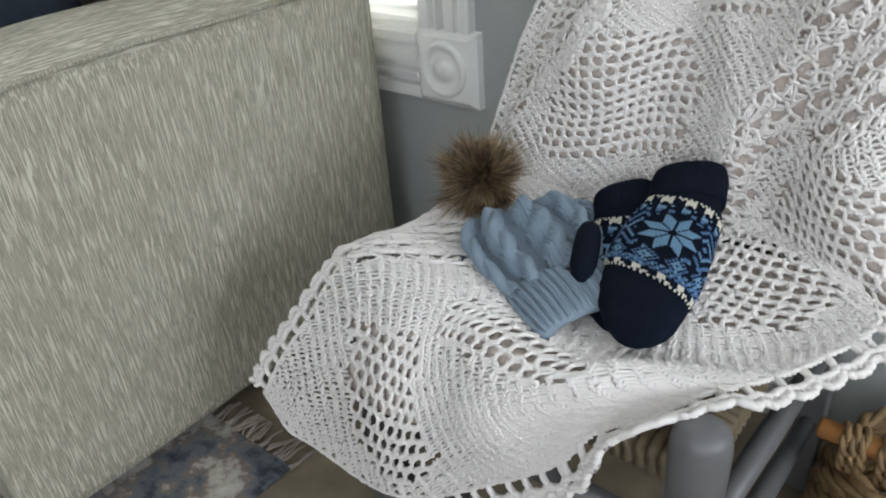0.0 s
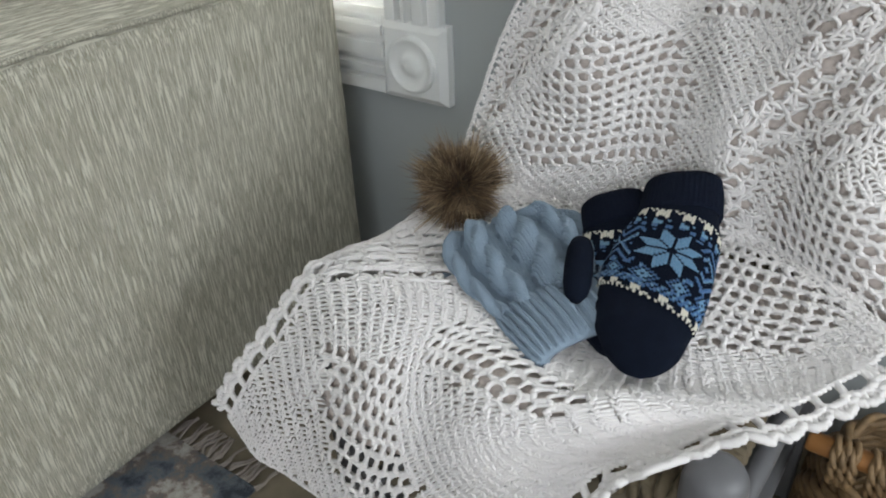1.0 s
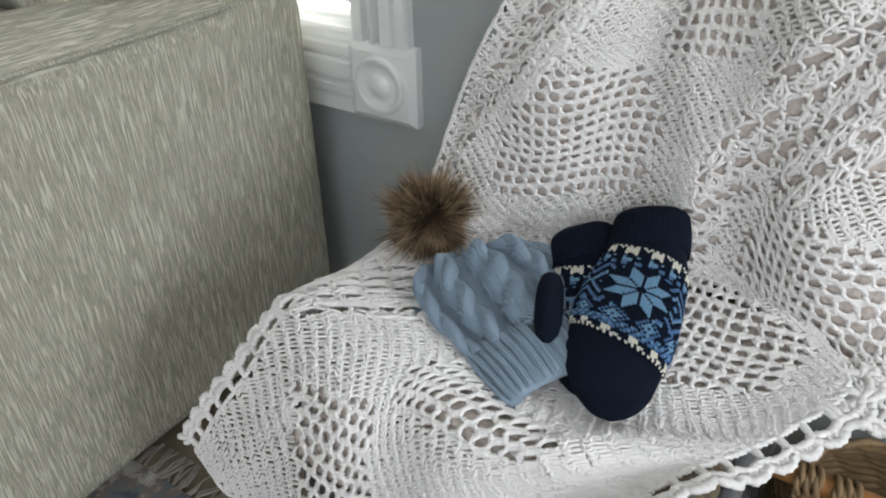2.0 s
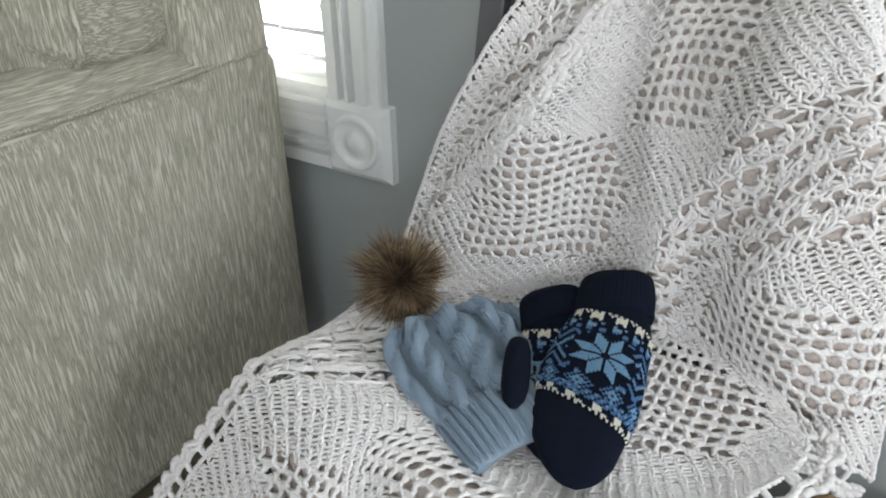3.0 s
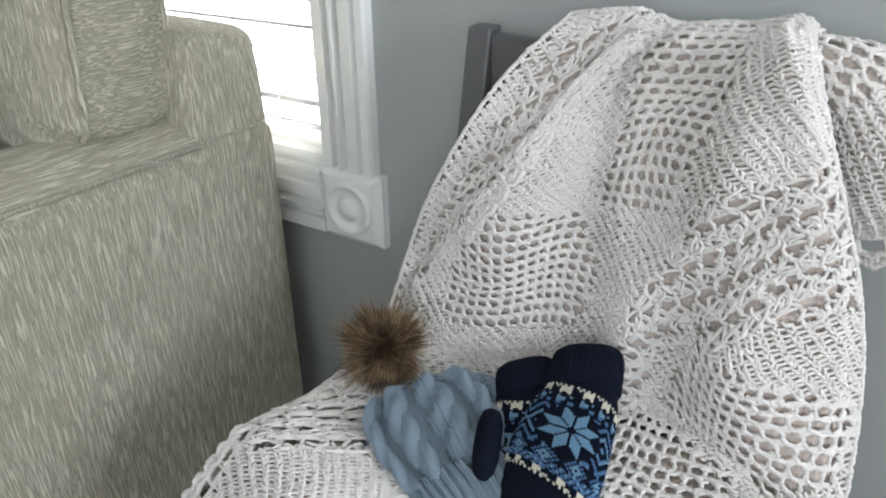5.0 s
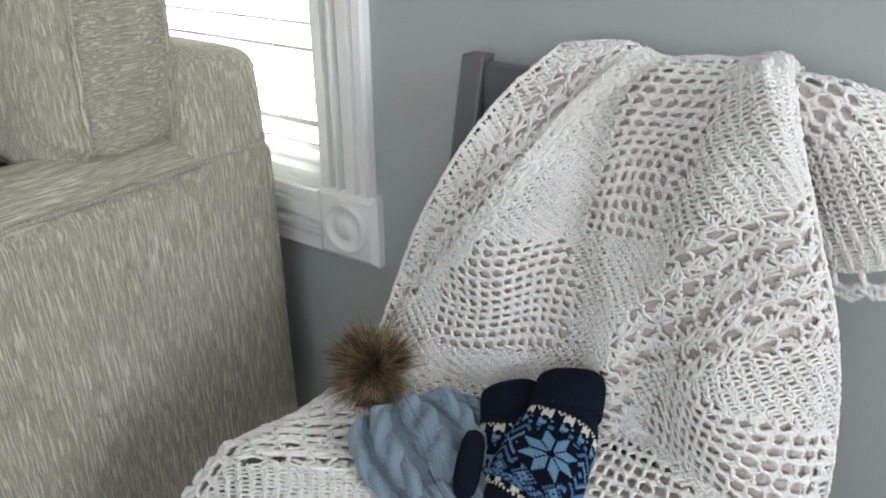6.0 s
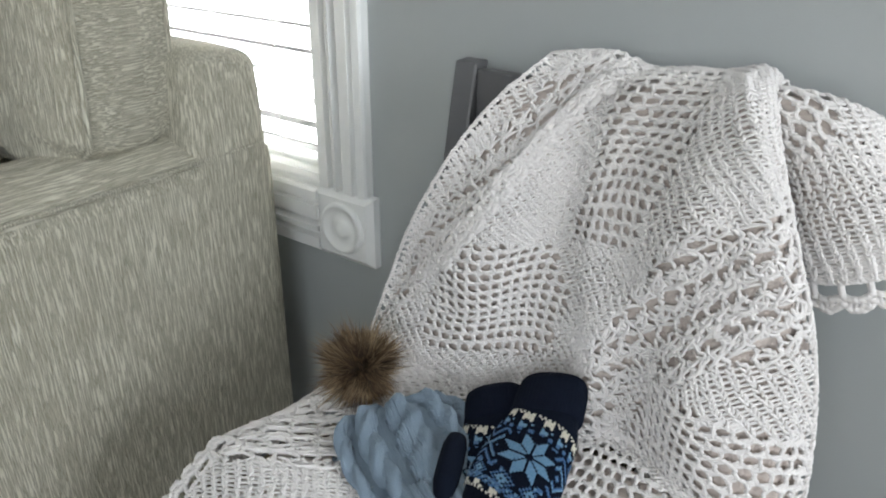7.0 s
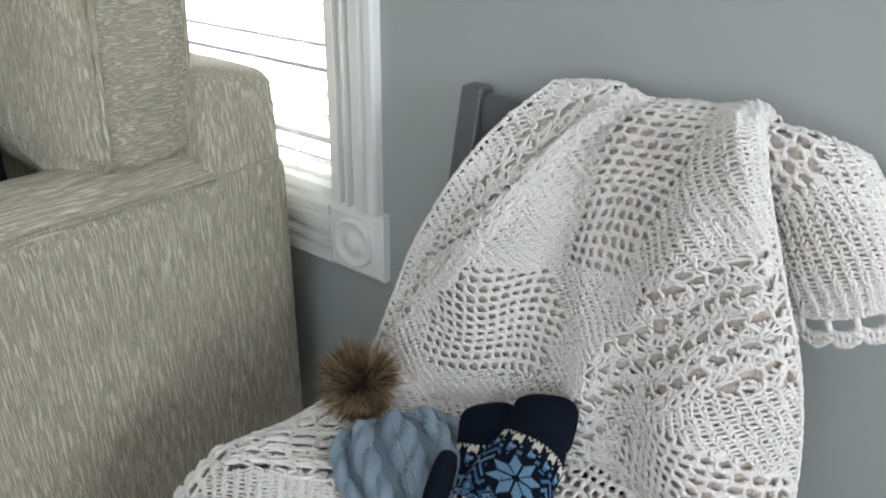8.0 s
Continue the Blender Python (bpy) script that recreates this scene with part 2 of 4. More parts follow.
def crochet(name, sheet, kind, slant, flip=1):
    """Crochet laid over a sheet in slanting rows: close stitches, a net of offset holes, or open lace."""
    pieces = []
    for stitch, wanted in ((0.0056, (SOLID, LACE)), (0.0050, (NET,))):
        pieces += stitches(sheet, kind, slant, flip, stitch, wanted)
    return quad_mesh(name, pieces, YARN)


def stitches(sheet, kind, slant, flip, STITCH, wanted):
    W, L = sheet.widths.max(), sheet.length
    d = np.array((math.cos(slant), -flip * math.sin(slant)))
    e = np.array((math.sin(slant), flip * math.cos(slant)))
    reach = int((W + L) / STITCH) + 4
    tall = int((W + L) / ROW) + 4
    ii, jj = np.meshgrid(np.arange(-reach, reach), np.arange(-tall, tall))
    ii, jj = ii.ravel(), jj.ravel()
    at = ii[:, None] * STITCH * d + jj[:, None] * ROW * e
    # the work is pulled about a little, so that rows are never quite straight
    drift = 0.0030 * np.stack([np.sin(at[:, 1] * 31 + at[:, 0] * 13) + np.sin(at[:, 0] * 47), np.sin(at[:, 0] * 37 - at[:, 1] * 17) + np.sin(at[:, 1] * 53 + 2)], axis=1)
    at = at + drift
    share, run = sheet.share(at[:, 0], at[:, 1] / L), at[:, 1] / L
    ok = (share > 0.005) & (share < 0.995) & (at[:, 1] > 0.002) & (at[:, 1] < L - 0.002)
    ii, jj, at, share, run = ii[ok], jj[ok], at[ok], share[ok], run[ok]
    kinds = kind(share + rng.normal(0, 0.003, len(at)), run + rng.normal(0, 0.002, len(at)))
    pieces = []

    def lay(sel, along, across, lift, radius, sides=6):
        n = len(sel)
        a = np.array(along, float)[None] * STITCH + rng.normal(0, 0.0004, (n, 1))
        b = np.asarray(across, float) * ROW + rng.normal(0, 0.0005, (n, 1))
        loose = np.choose(kinds[sel], (0.25, 0.5, 1.0, 0.0))[:, None]
        b = b + loose * rng.normal(0, 0.0016, (n, len(along)))
        a = a + loose * rng.normal(0, 0.0012, (n, len(along)))
        U = at[sel, 0][:, None] + a * d[0] + b * e[0]
        T = at[sel, 1][:, None] + a * d[1] + b * e[1]
        p, q = on_sheet(sheet, U, T, np.array(lift)[None] * 0.001 + rng.normal(0, 0.0003, (n, 1)))
        r = np.array(radius)[None] * 0.001 * rng.uniform(0.92, 1.1, (n, 1))
        pieces.append(tubes(p, q, r, sides))

    def zig(sel, along):
        """The chain of a net swings towards the post over it and the post under it."""
        f = ii[sel][:, None] + np.array(along)[None] + 2 * (jj[sel] % 2)[:, None]
        return 0.24 * np.cos(math.pi * f / 2)

    every = np.arange(len(ii))
    if NET in wanted:
        # thick bundles of posts set off from row to row, and chains that swing between them
        s = every[kinds == NET]
        reach = (-0.72, -0.25, 0.25, 0.72)
        lay(s, reach, zig(s, reach), (1.2, 2.2, 2.2, 1.2), (2.1, 2.6, 2.6, 2.1))
        g = s[(ii[s] + 2 * (jj[s] % 2)) % 4 == 0]
        for side, fat in ((0.80, 2.25), (-0.80, 2.25), (0.0, 2.4)):
            lay(g, (1.0 * side - 0.25, 0.72 * side - 0.1, 0.68 * side + 0.1, 0.9 * side + 0.25), (0.02, 0.33, 0.67, 0.98), (1.0, 1.8, 1.8, 1.0), (fat, fat, fat, fat * 0.95))
        return pieces
    # close work: a slanting post in every stitch with a slit beside it, and a braided chain along the row
    s = every[kinds == SOLID]
    lay(s, (0.0, 0.02, 0.2, 0.3), (0.1, 0.35, 0.65, 0.9), (0.6, 1.0, 1.0, 0.6), (1.75, 1.9, 1.85, 1.7))
    for side in (1, -1):
        lay(s, (-0.55, -0.1, 0.30, 0.62), (0.25 * side, 0.18 * side, 0.08 * side, 0.0), (0.6, 2.2, 2.3, 1.2), (1.4, 1.95, 1.9, 1.5))
    # lace: every other row is open, with long crossed posts and stray loops
    w = every[kinds == LACE]
    rope = w[~((jj[w] % 2 == 1) & (ii[w] % 5 > 2))]
    reach = (-0.78, -0.25, 0.3, 0.78)
    lay(rope, reach, 1.3 * zig(rope, reach), (0.8, 2.4, 2.4, 0.8), (1.7, 2.3, 2.3, 1.7))
    w = w[jj[w] % 2 == 0]
    for k, along, across, lift, fat in ((1, (0.0, 1.3, 0.9, -0.5), (0.0, 0.5, 1.5, 2.1), (0.6, 3.6, 3.2, 0.6), 2.2),
                                        (0, (0.0, 0.7, 1.7, 2.5), (0.0, 0.6, 1.4, 2.1), (0.5, 2.2, 2.0, 0.4), 2.2),
                                        (2, (0.0, -1.0, -1.9, -2.4), (0.0, 0.4, 1.3, 2.1), (0.6, 2.9, 2.7, 0.6), 2.1),
                                        (3, (0.0, -0.5, -0.3, 0.0), (0.0, 0.6, 1.4, 2.1), (0.4, 1.4, 1.6, 0.4), 2.2)):
        lay(w[ii[w] % 5 == k], along, across, lift, (fat * 0.85, fat, fat, fat * 0.85))
    lay(w[ii[w] % 5 == 1], (-1.4, -0.3, 0.7, 1.5), (0.9, 1.25, 0.8, 1.2), (0.4, 1.6, 1.8, 0.6), (1.6, 2.0, 2.0, 1.6))
    return pieces


def spread(points, step):
    """Evenly spaced places along a polyline."""
    points = np.asarray(points)
    run = np.concatenate(([0], np.cumsum(np.linalg.norm(np.diff(points, axis=0), axis=1))))
    s = np.arange(0, run[-1], step)
    return np.stack([np.interp(s, run, points[:, k]) for k in range(3)], axis=1)


def edging(name, sheet, uv, outward, scallop=True, pitch=0.029, deep=1.0):
    """A finished edge: a rope of chain, and where wanted a row of open loops with a scalloped rim."""
    u = np.array([p[0] for p in uv]), np.array([p[1] for p in uv])
    fine = np.linspace(0, 1, 240)
    own = np.linspace(0, 1, len(uv))
    us, ts = np.interp(fine, own, u[0]), np.interp(fine, own, u[1])
    line = sheet.at(us, sheet.row(ts))
    nor = sheet.normal(us, sheet.row(ts))
    base = spread(line, 0.0055)
    pick = np.array([np.argmin(((line - b) ** 2).sum(axis=1)) for b in base])
    n = nor[pick]
    tan = np.gradient(base, axis=0)
    tan /= np.linalg.norm(tan, axis=1)[:, None]
    out = np.cross(tan, n) * outward
    out *= deep / np.linalg.norm(out, axis=1)[:, None]
    pieces = []

    def rope(c, r=0.0029):
        t = np.gradient(c, axis=0)
        s = np.cross(t, n)
        s /= np.maximum(np.linalg.norm(s, axis=1), 1e-9)[:, None]
        w = 0.0017
        p = np.stack([c - t * 0.75 - s * w, c - t * 0.25 - s * w * 0.5 + n * 0.0016, c + t * 0.3 + s * w * 0.5 + n * 0.0016, c + t * 0.8 + s * w], axis=1)
        pieces.append(tubes(p + rng.normal(0, 0.0004, (len(c), 1, 3)), n[:, None], np.array((0.7, 1, 1, 0.7))[None] * r, 7))

    rope(base, 0.0023)
    if scallop:
        s = np.arange(len(base)) * 0.0055
        wave = np.abs(np.sin(math.pi * s / pitch))
        droop = np.array((0, 0, -0.004))
        rope(base + out * (0.0140 + 0.005 * wave)[:, None] + droop * 0.6, 0.0038)
        rope(base + out * (0.0190 + 0.0105 * wave ** 0.7)[:, None] + droop, 0.0041)
        k = np.arange(0, len(base) - 1)
        near = k[np.abs(np.sin(math.pi * s[k] / pitch)) < 0.34]
        top = base[near] + out[near] * 0.016 + droop * 0.6
        p = np.stack([base[near], base[near] * 0.6 + top * 0.4 + n[near] * 0.0016, top], axis=1)
        pieces.append(tubes(p, n[near][:, None], np.array((0.0034, 0.0038, 0.0036))[None], 7))
        mid = k[(np.abs(np.sin(math.pi * s[k] / pitch)) > 0.5)]
        a = base[mid] + out[mid] * 0.0180 + droop * 0.6
        b = base[mid] + out[mid] * 0.0285 + droop
        pieces.append(tubes(np.stack([a, (a + b) / 2 + n[mid] * 0.0022, b], axis=1), n[mid][:, None], np.array((0.0023, 0.0027, 0.0025))[None], 7))
    return quad_mesh(name, pieces, YARN)


def inside(u, t, *corners):
    """Which places lie within a region of the cloth, given by its corners."""
    hit = np.zeros(len(u), bool)
    for (u0, t0), (u1, t1) in zip(corners, corners[1:] + corners[:1]):
        if t0 != t1:
            hit ^= ((t0 > t) != (t1 > t)) & (u < (u1 - u0) * (t - t0) / (t1 - t0) + u0)
    return hit


def band_edge(t):
    """Where the raised close band begins on the back, at a share t of the cloth's length."""
    return np.interp(t, [0.10, 0.31, 0.43, 0.56, 0.66, 0.72], [0.04, 0.12, 0.165, 0.215, 0.28, 0.34])


def back_kind(u, t):
    k = np.full(len(u), SOLID)
    rim = np.interp(t, [0.1, 0.3, 0.5, 0.64, 0.7], [0.02, 0.035, 0.06, 0.09, 0.11])
    k[(u > rim) & (u < band_edge(t)) & (t > 0.12)] = LACE
    k[inside(u, t, (0.15, 0.33), (0.38, 0.325), (0.46, 0.21), (0.42, 0.10), (0.15, 0.08), (0.11, 0.11))] = NET
    k[inside(u, t, (0.38, 0.70), (0.72, 0.69), (0.69, 0.55), (0.67, 0.47), (0.60, 0.36), (0.42, 0.345), (0.44, 0.50))] = NET
    k[inside(u, t, (0.79, 0.44), (1.0, 0.51), (1.0, 0.31), (0.82, 0.26), (0.74, 0.21), (0.66, 0.22), (0.70, 0.37))] = LACE
    k[inside(u, t, (0.70, 0.40), (0.76, 0.38), (0.64, 0.17), (0.56, 0.02), (0.51, 0.02), (0.56, 0.19))] = LACE
    k[inside(u, t, (0.70, 0.195), (0.80, 0.20), (0.99, 0.185), (0.97, 0.08), (0.80, 0.0), (0.60, 0.0), (0.63, 0.07))] = NET
    return k


def off_side(u):
    """Share across the seat itself, past the part that hangs at its side."""
    return (5 * u - 1) / 4


def seat_kind(u, t):
    u = off_side(u)
    k = np.full(len(u), SOLID)
    k[inside(u, t, (0.02, 0.30), (0.10, 0.22), (0.24, 0.34), (0.41, 0.45), (0.29, 0.455), (0.16, 0.52), (0.06, 0.585))] = LACE
    k[inside(u, t, (0.15, 0.70), (0.36, 0.68), (0.40, 0.72), (0.57, 0.93), (0.46, 0.99), (0.29, 0.89))] = NET
    k[inside(u, t, (0.43, 0.67), (0.36, 0.57), (0.42, 0.49), (0.58, 0.53), (0.77, 0.60), (0.75, 0.66))] = NET
    k[inside(u, t, (0.62, 0.12), (0.68, 0.03), (0.94, 0.13), (0.88, 0.31), (0.72, 0.34))] = NET
    k[(u < 0.02) & (t < 0.52)] = LACE
    k[(u < 0.052) & (t > 0.50)] = NONE
    return k


def flap_kind(u, t):
    k = np.full(len(u), SOLID)
    k[inside(u, t, (0.05, 0.42), (0.20, 0.46), (0.46, 0.60), (0.34, 0.76), (0.05, 0.72))] = NET
    return k


def back_folds(u, v):
    """Folds that run down from the top rail."""
    calm = np.where(v > 0.66, np.clip(1 - (v - 0.66) * 9, 0.1, 1), 1)

    def away(vs, us):
        return u - np.interp(v, vs, us)

    def swell(d, left, right, high):
        return high * np.exp(-(d / np.where(d < 0, left, right)) ** 2)

    d = u - band_edge(v)
    h = -0.011 / (1 + np.exp(np.clip(d / 0.007, -50, 50))) * np.clip(u / 0.05, 0, 1)      # the lace strip lies under the band's edge
    h = h + swell(d, 0.012, 0.10, 0.006)
    h = h + swell(away([0.2, 0.31, 0.5, 0.7], [0.44, 0.41, 0.37, 0.37]), 0.06, 0.05, -0.014 * np.clip((v - 0.16) * 6, 0, 1))
    h = h + swell(away([0.2, 0.36, 0.5, 0.7], [0.53, 0.50, 0.49, 0.48]), 0.035, 0.05, 0.008)
    h = h + swell(away([0.3, 0.5, 0.7], [0.70, 0.68, 0.66]), 0.05, 0.05, -0.009 * np.clip((v - 0.34) * 6, 0, 1))
    rope = away([0.0, 0.03, 0.20, 0.36, 0.42, 0.5], [0.52, 0.53, 0.59, 0.72, 0.75, 0.80])
    low = np.clip((0.50 - v) * 8, 0, 1)
    h = h + swell(rope, 0.05, 0.040, 0.014 * low) + swell(rope - 0.10, 0.05, 0.06, -0.008 * low)
    h = h + swell(away([0.45, 0.52, 0.6, 0.7], [0.95, 0.93, 0.88, 0.81]), 0.06, 0.02, 0.011)
    h = h + swell(away([0.0, 0.2, 0.3], [0.86, 0.88, 0.90]), 0.06, 0.07, 0.008)
    return h * calm + 0.0018 * np.sin(23 * u + 9 * v)


def seat_folds(u, v):
    u = off_side(u)
    soft = 0.004 * np.sin(11 * u + 5 * v) * np.cos(9 * v - 3 * u) + 0.003 * np.sin(17 * u - 13 * v)
    return soft + 0.008 * np.exp(-((u - 0.62 - 0.3 * v) / 0.06) ** 2) * np.clip((v - 0.45) * 8, 0, 1) + 0.007 * np.exp(-((u - 0.16) / 0.05) ** 2) * np.clip((v - 0.6) * 6, 0, 1)


BACK.folds, SEAT.folds = back_folds, seat_folds
blanket = tagged(thing("crochet_blanket", (-0.25, 0.9, 0.42), "", ""), "white cotton crochet blanket draped over the grey chair", "blanket")
part("back_panel", crochet("back_panel", BACK, back_kind, radians(44)), parent=blanket, label="crochet work in solid, net and lace bands")["kind"] = "stuff"
part("seat_panel", crochet("seat_panel", SEAT, seat_kind, radians(48), -1), parent=blanket, label="crochet work with net squares and open holes")["kind"] = "stuff"
part("end_flap", crochet("end_flap", FLAP, flap_kind, radians(68)), parent=blanket, label="hanging end of solid crochet rows")["kind"] = "stuff"
# second thickness of cloth; its tan tint stands for shade behind the stitches
part("back_under_layer", sheet_mesh("back_under_layer", BACK, UNDER_SHADE, 110, 120, -0.0068, 0.006, 0.994, 0.02, 1), parent=blanket, label="under layer of the folded blanket")
part("seat_under_layer", sheet_mesh("seat_under_layer", SEAT, UNDER_SHADE, 60, 60, -0.006, 0.312, 0.96, 0.06, 0.84), parent=blanket, label="under layer of the folded blanket")
part("flap_under_layer", sheet_mesh("flap_under_layer", FLAP, UNDER_SHADE, 30, 40, -0.005, 0.04, 0.96, 0.04, 1), parent=blanket, label="under layer of the folded blanket")
part("seat_edging", edging("seat_edging", SEAT, [(0.6, 1), (0.8, 1), (1, 1), (1, 0.8), (1, 0.6), (1, 0.45), (1, 0.3), (1, 0.14)], 1), parent=blanket, label="scalloped edging with open loops")
part("flap_edging", edging("flap_edging", FLAP, [(0, 0), (0.5, 0), (1, 0), (1, 0.3), (1, 0.6)], 1), parent=blanket, label="scalloped edging with open loops")
part("back_edging", edging("back_edging", BACK, [(0.66, 0), (0.85, 0), (1, 0)], 1), parent=blanket, label="scalloped edging with open loops")
part("seat_left_edge", edging("seat_left_edge", SEAT, [(0.2, 0.1), (0.2, 0.3), (0.2, 0.5)], -1, False), parent=blanket)
part("seat_left_edging", edging("seat_left_edging", SEAT, [(0.2416, 0.49), (0.2416, 0.6), (0.2416, 0.75), (0.2416, 0.9), (0.2416, 1)], 1, True, 0.030, 1.05), parent=blanket, label="row of large open loops")
part("seat_hem", edging("seat_hem", SEAT, [(0.24, 1), (0.36, 1), (0.6, 1)], -1, False), parent=blanket)
part("loop_ridge", edging("loop_ridge", BACK, [(float(band_edge(t)) + 0.012, t) for t in np.linspace(0.28, 0.68, 9)], 1, True, 0.026, 0.6), parent=blanket, label="raised row of open loops")
part("back_left_edge", edging("back_left_edge", BACK, [(0, 0), (0, 0.3), (0, 0.6), (0, 0.9)], 1, False), parent=blanket)
part("back_right_edge", edging("back_right_edge", BACK, [(1, 0), (1, 0.3), (1, 0.66)], 1, False), parent=blanket)
# ---- window ----
def prism(profile, axis, lo, hi):
    """A moulding: profile of (across, proud) pairs, run along an axis against the wall's face."""
    bm = bmesh.new()
    ends = []
    for s in (lo, hi):
        ends.append([bm.verts.new((a, WY - p, s) if axis == "z" else (s, WY - p, a)) for a, p in profile])
    n = len(profile)
    for k in range(n):
        bm.faces.new((ends[0][k], ends[0][(k + 1) % n], ends[1][(k + 1) % n], ends[1][k]))
    bm.faces.new(ends[0][::-1])
    bm.faces.new(ends[1])
    bmesh.ops.recalc_face_normals(bm, faces=bm.faces[:])
    return bm


def fluted(a, b):
    """Casing profile from a to b: flat rim, two flutes with a bead between, flat rim."""
    w = b - a
    pts = [(0, 0), (0, 0.012), (0.02, 0.016), (0.2, 0.016), (0.215, 0.004), (0.29, 0.0035), (0.33, 0.017), (0.40, 0.0185), (0.43, 0.004), (0.51, 0.0035), (0.54, 0.0175), (0.74, 0.0185), (0.77, 0.011), (0.82, 0.0105), (0.85, 0.0185), (0.97, 0.0175), (1, 0.013), (1, 0)]
    return [(a + w * s, p * 1.25) for s, p in pts]


def rosette(cx, cz, half):
    block = thing("corner_block", (cx, WY, cz), "white painted wooden corner block with turned rings", "window trim", "window corner blocks", kind="structure")
    bm = bmesh.new()
    y0 = WY - 0.026
    ring = [(half, 0.0), (half, 0.016), (half - 0.012, 0.026)]
    loops = []
    for h, p in ring:
        loops.append([bm.verts.new((cx + sx * h, WY - p, cz + sz * h)) for sx, sz in ((-1, -1), (1, -1), (1, 1), (-1, 1))])
    for l0, l1 in zip(loops, loops[1:]):
        for k in range(4):
            bm.faces.new((l0[k], l0[(k + 1) % 4], l1[(k + 1) % 4], l1[k]))
    bm.faces.new(loops[-1])
    bmesh.ops.recalc_face_normals(bm, faces=bm.faces[:])
    part("block", bm, TRIM, block)
    bm = bmesh.new()
    prof = [(0.0505, -0.0005), (0.0495, 0.004), (0.047, 0.0075), (0.043, 0.0080), (0.040, 0.0058), (0.034, 0.0018), (0.027, 0.0008), (0.021, 0.0018), (0.018, 0.005), (0.013, 0.0085), (0.007, 0.0100), (0.0, 0.0105)]
    last = None
    for r, p in prof:
        cur = [bm.verts.new((cx + r * math.cos(k * math.tau / 40), y0 - p, cz + r * math.sin(k * math.tau / 40))) for k in range(40 if r else 1)]
        if last:
            for k in range(40):
                if r:
                    bm.faces.new((last[k], last[(k + 1) % 40], cur[(k + 1) % 40], cur[k])).smooth = True
                else:
                    bm.faces.new((last[k], last[(k + 1) % 40], cur[0])).smooth = True
        last = cur
    bmesh.ops.recalc_face_normals(bm, faces=bm.faces[:])
    part("turned_rings", bm, TRIM, block)


RX0, RX1, RZ0, RZ1 = -0.815, -0.679, 0.436, 0.570
win = thing("window_1", (WX1, WY, WZ0), "white framed window with open horizontal blinds in daylight", "window", kind="structure")
part("side_casing", prism(fluted(-0.806, -0.693), "z", RZ1, 1.95), TRIM, win, "fluted white casing")
part("bottom_casing", prism(fluted(0.436, 0.560), "x", WX0 - 0.1, RX0), TRIM, win, "fluted white casing")
rosette((RX0 + RX1) / 2, (RZ0 + RZ1) / 2, (RX1 - RX0) / 2)
part("sill", box((WX0, WY - 0.006, 0.556), (WX1 - 0.004, WY + 0.13, 0.572), 0.004), TRIM, win)
part("jamb", box((WX1 + 0.001, WY + 0.002, 0.572), (WX1 + 0.018, WY + 0.13, 1.95)), TRIM, win)
part("sash_bottom_rail", box((WX0, WY + 0.070, 0.572), (WX1, WY + 0.105, 0.588), 0.005), TRIM, win)
part("sash_stile", box((WX1 - 0.045, WY + 0.071, 0.588), (WX1 - 0.001, WY + 0.104, 1.95), 0.005), TRIM, win)
GLASS = bpy.data.materials.new("window_glass")
GLASS.use_nodes = True
gb = GLASS.node_tree.nodes["Principled BSDF"]
gb.inputs["Transmission Weight"].default_value, gb.inputs["Roughness"].default_value = 1.0, 0.0
gb.inputs["IOR"].default_value = 1.45
pane = part("pane", box((WX0, WY + 0.085, 0.586), (WX1 - 0.04, WY + 0.089, 1.95)), GLASS, win)
pane.visible_shadow = False
BLIND = material("white_blind_slat", (0.82, 0.82, 0.80), 0.4, 20, 0.02, 0.05, 100)
bt = BLIND.node_tree
tr, mx = bt.nodes.new("ShaderNodeBsdfTranslucent"), bt.nodes.new("ShaderNodeMixShader")
tr.inputs[0].default_value, mx.inputs[0].default_value = (0.95, 0.95, 0.93, 1), 0.9
bt.links.new(bt.nodes["Principled BSDF"].outputs[0], mx.inputs[1])
bt.links.new(tr.outputs[0], mx.inputs[2])
bt.links.new(mx.outputs[0], bt.nodes["Material Output"].inputs[0])
blind = thing("window_blind", (-1.5, WY + 0.04, 0.60), "white slatted window blind, slats open", "blind")
slat = bmesh.new()
for y, z in ((-0.024, -0.002), (-0.008, 0.0015), (0.008, 0.0015), (0.024, -0.002)):
    for x in (-0.69, 0.69):
        slat.verts.new((x, y, z))
slat.verts.ensure_lookup_table()
for k in range(3):
    slat.faces.new([slat.verts[2 * k], slat.verts[2 * k + 1], slat.verts[2 * k + 3], slat.verts[2 * k + 2]]).smooth = True
bmesh.ops.solidify(slat, geom=slat.faces[:], thickness=0.0012)
slat_me = bpy.data.meshes.new("slat")
slat.to_mesh(slat_me)
slat.free()
slat_me.materials.append(BLIND)
for k in range(29):
    o = part("slat", slat_me, parent=blind)
    o.matrix_parent_inverse = Matrix()
    o.location = (0, 0, 0.018 + k * 0.045)
    o.rotation_euler = (radians(-8), 0, 0)
part("bottom_rail", box((-2.19, WY + 0.014, 0.575), (WX1 - 0.012, WY + 0.062, 0.592), 0.004), BLIND, blind)
for x in (-0.93, -1.5, -2.05):
    part("ladder_cord", turned((x, WY + 0.014, 0.60), (x, WY + 0.014, 1.93), [(0, 0.0012), (1, 0.0012)], 6), BLIND, blind)
GLOW = bpy.data.materials.new("bright_overcast_daylight")
GLOW.use_nodes = True
ge = GLOW.node_tree.nodes.new("ShaderNodeEmission")
ge.inputs[0].default_value, ge.inputs[1].default_value = (0.95, 0.98, 1, 1), 22.0
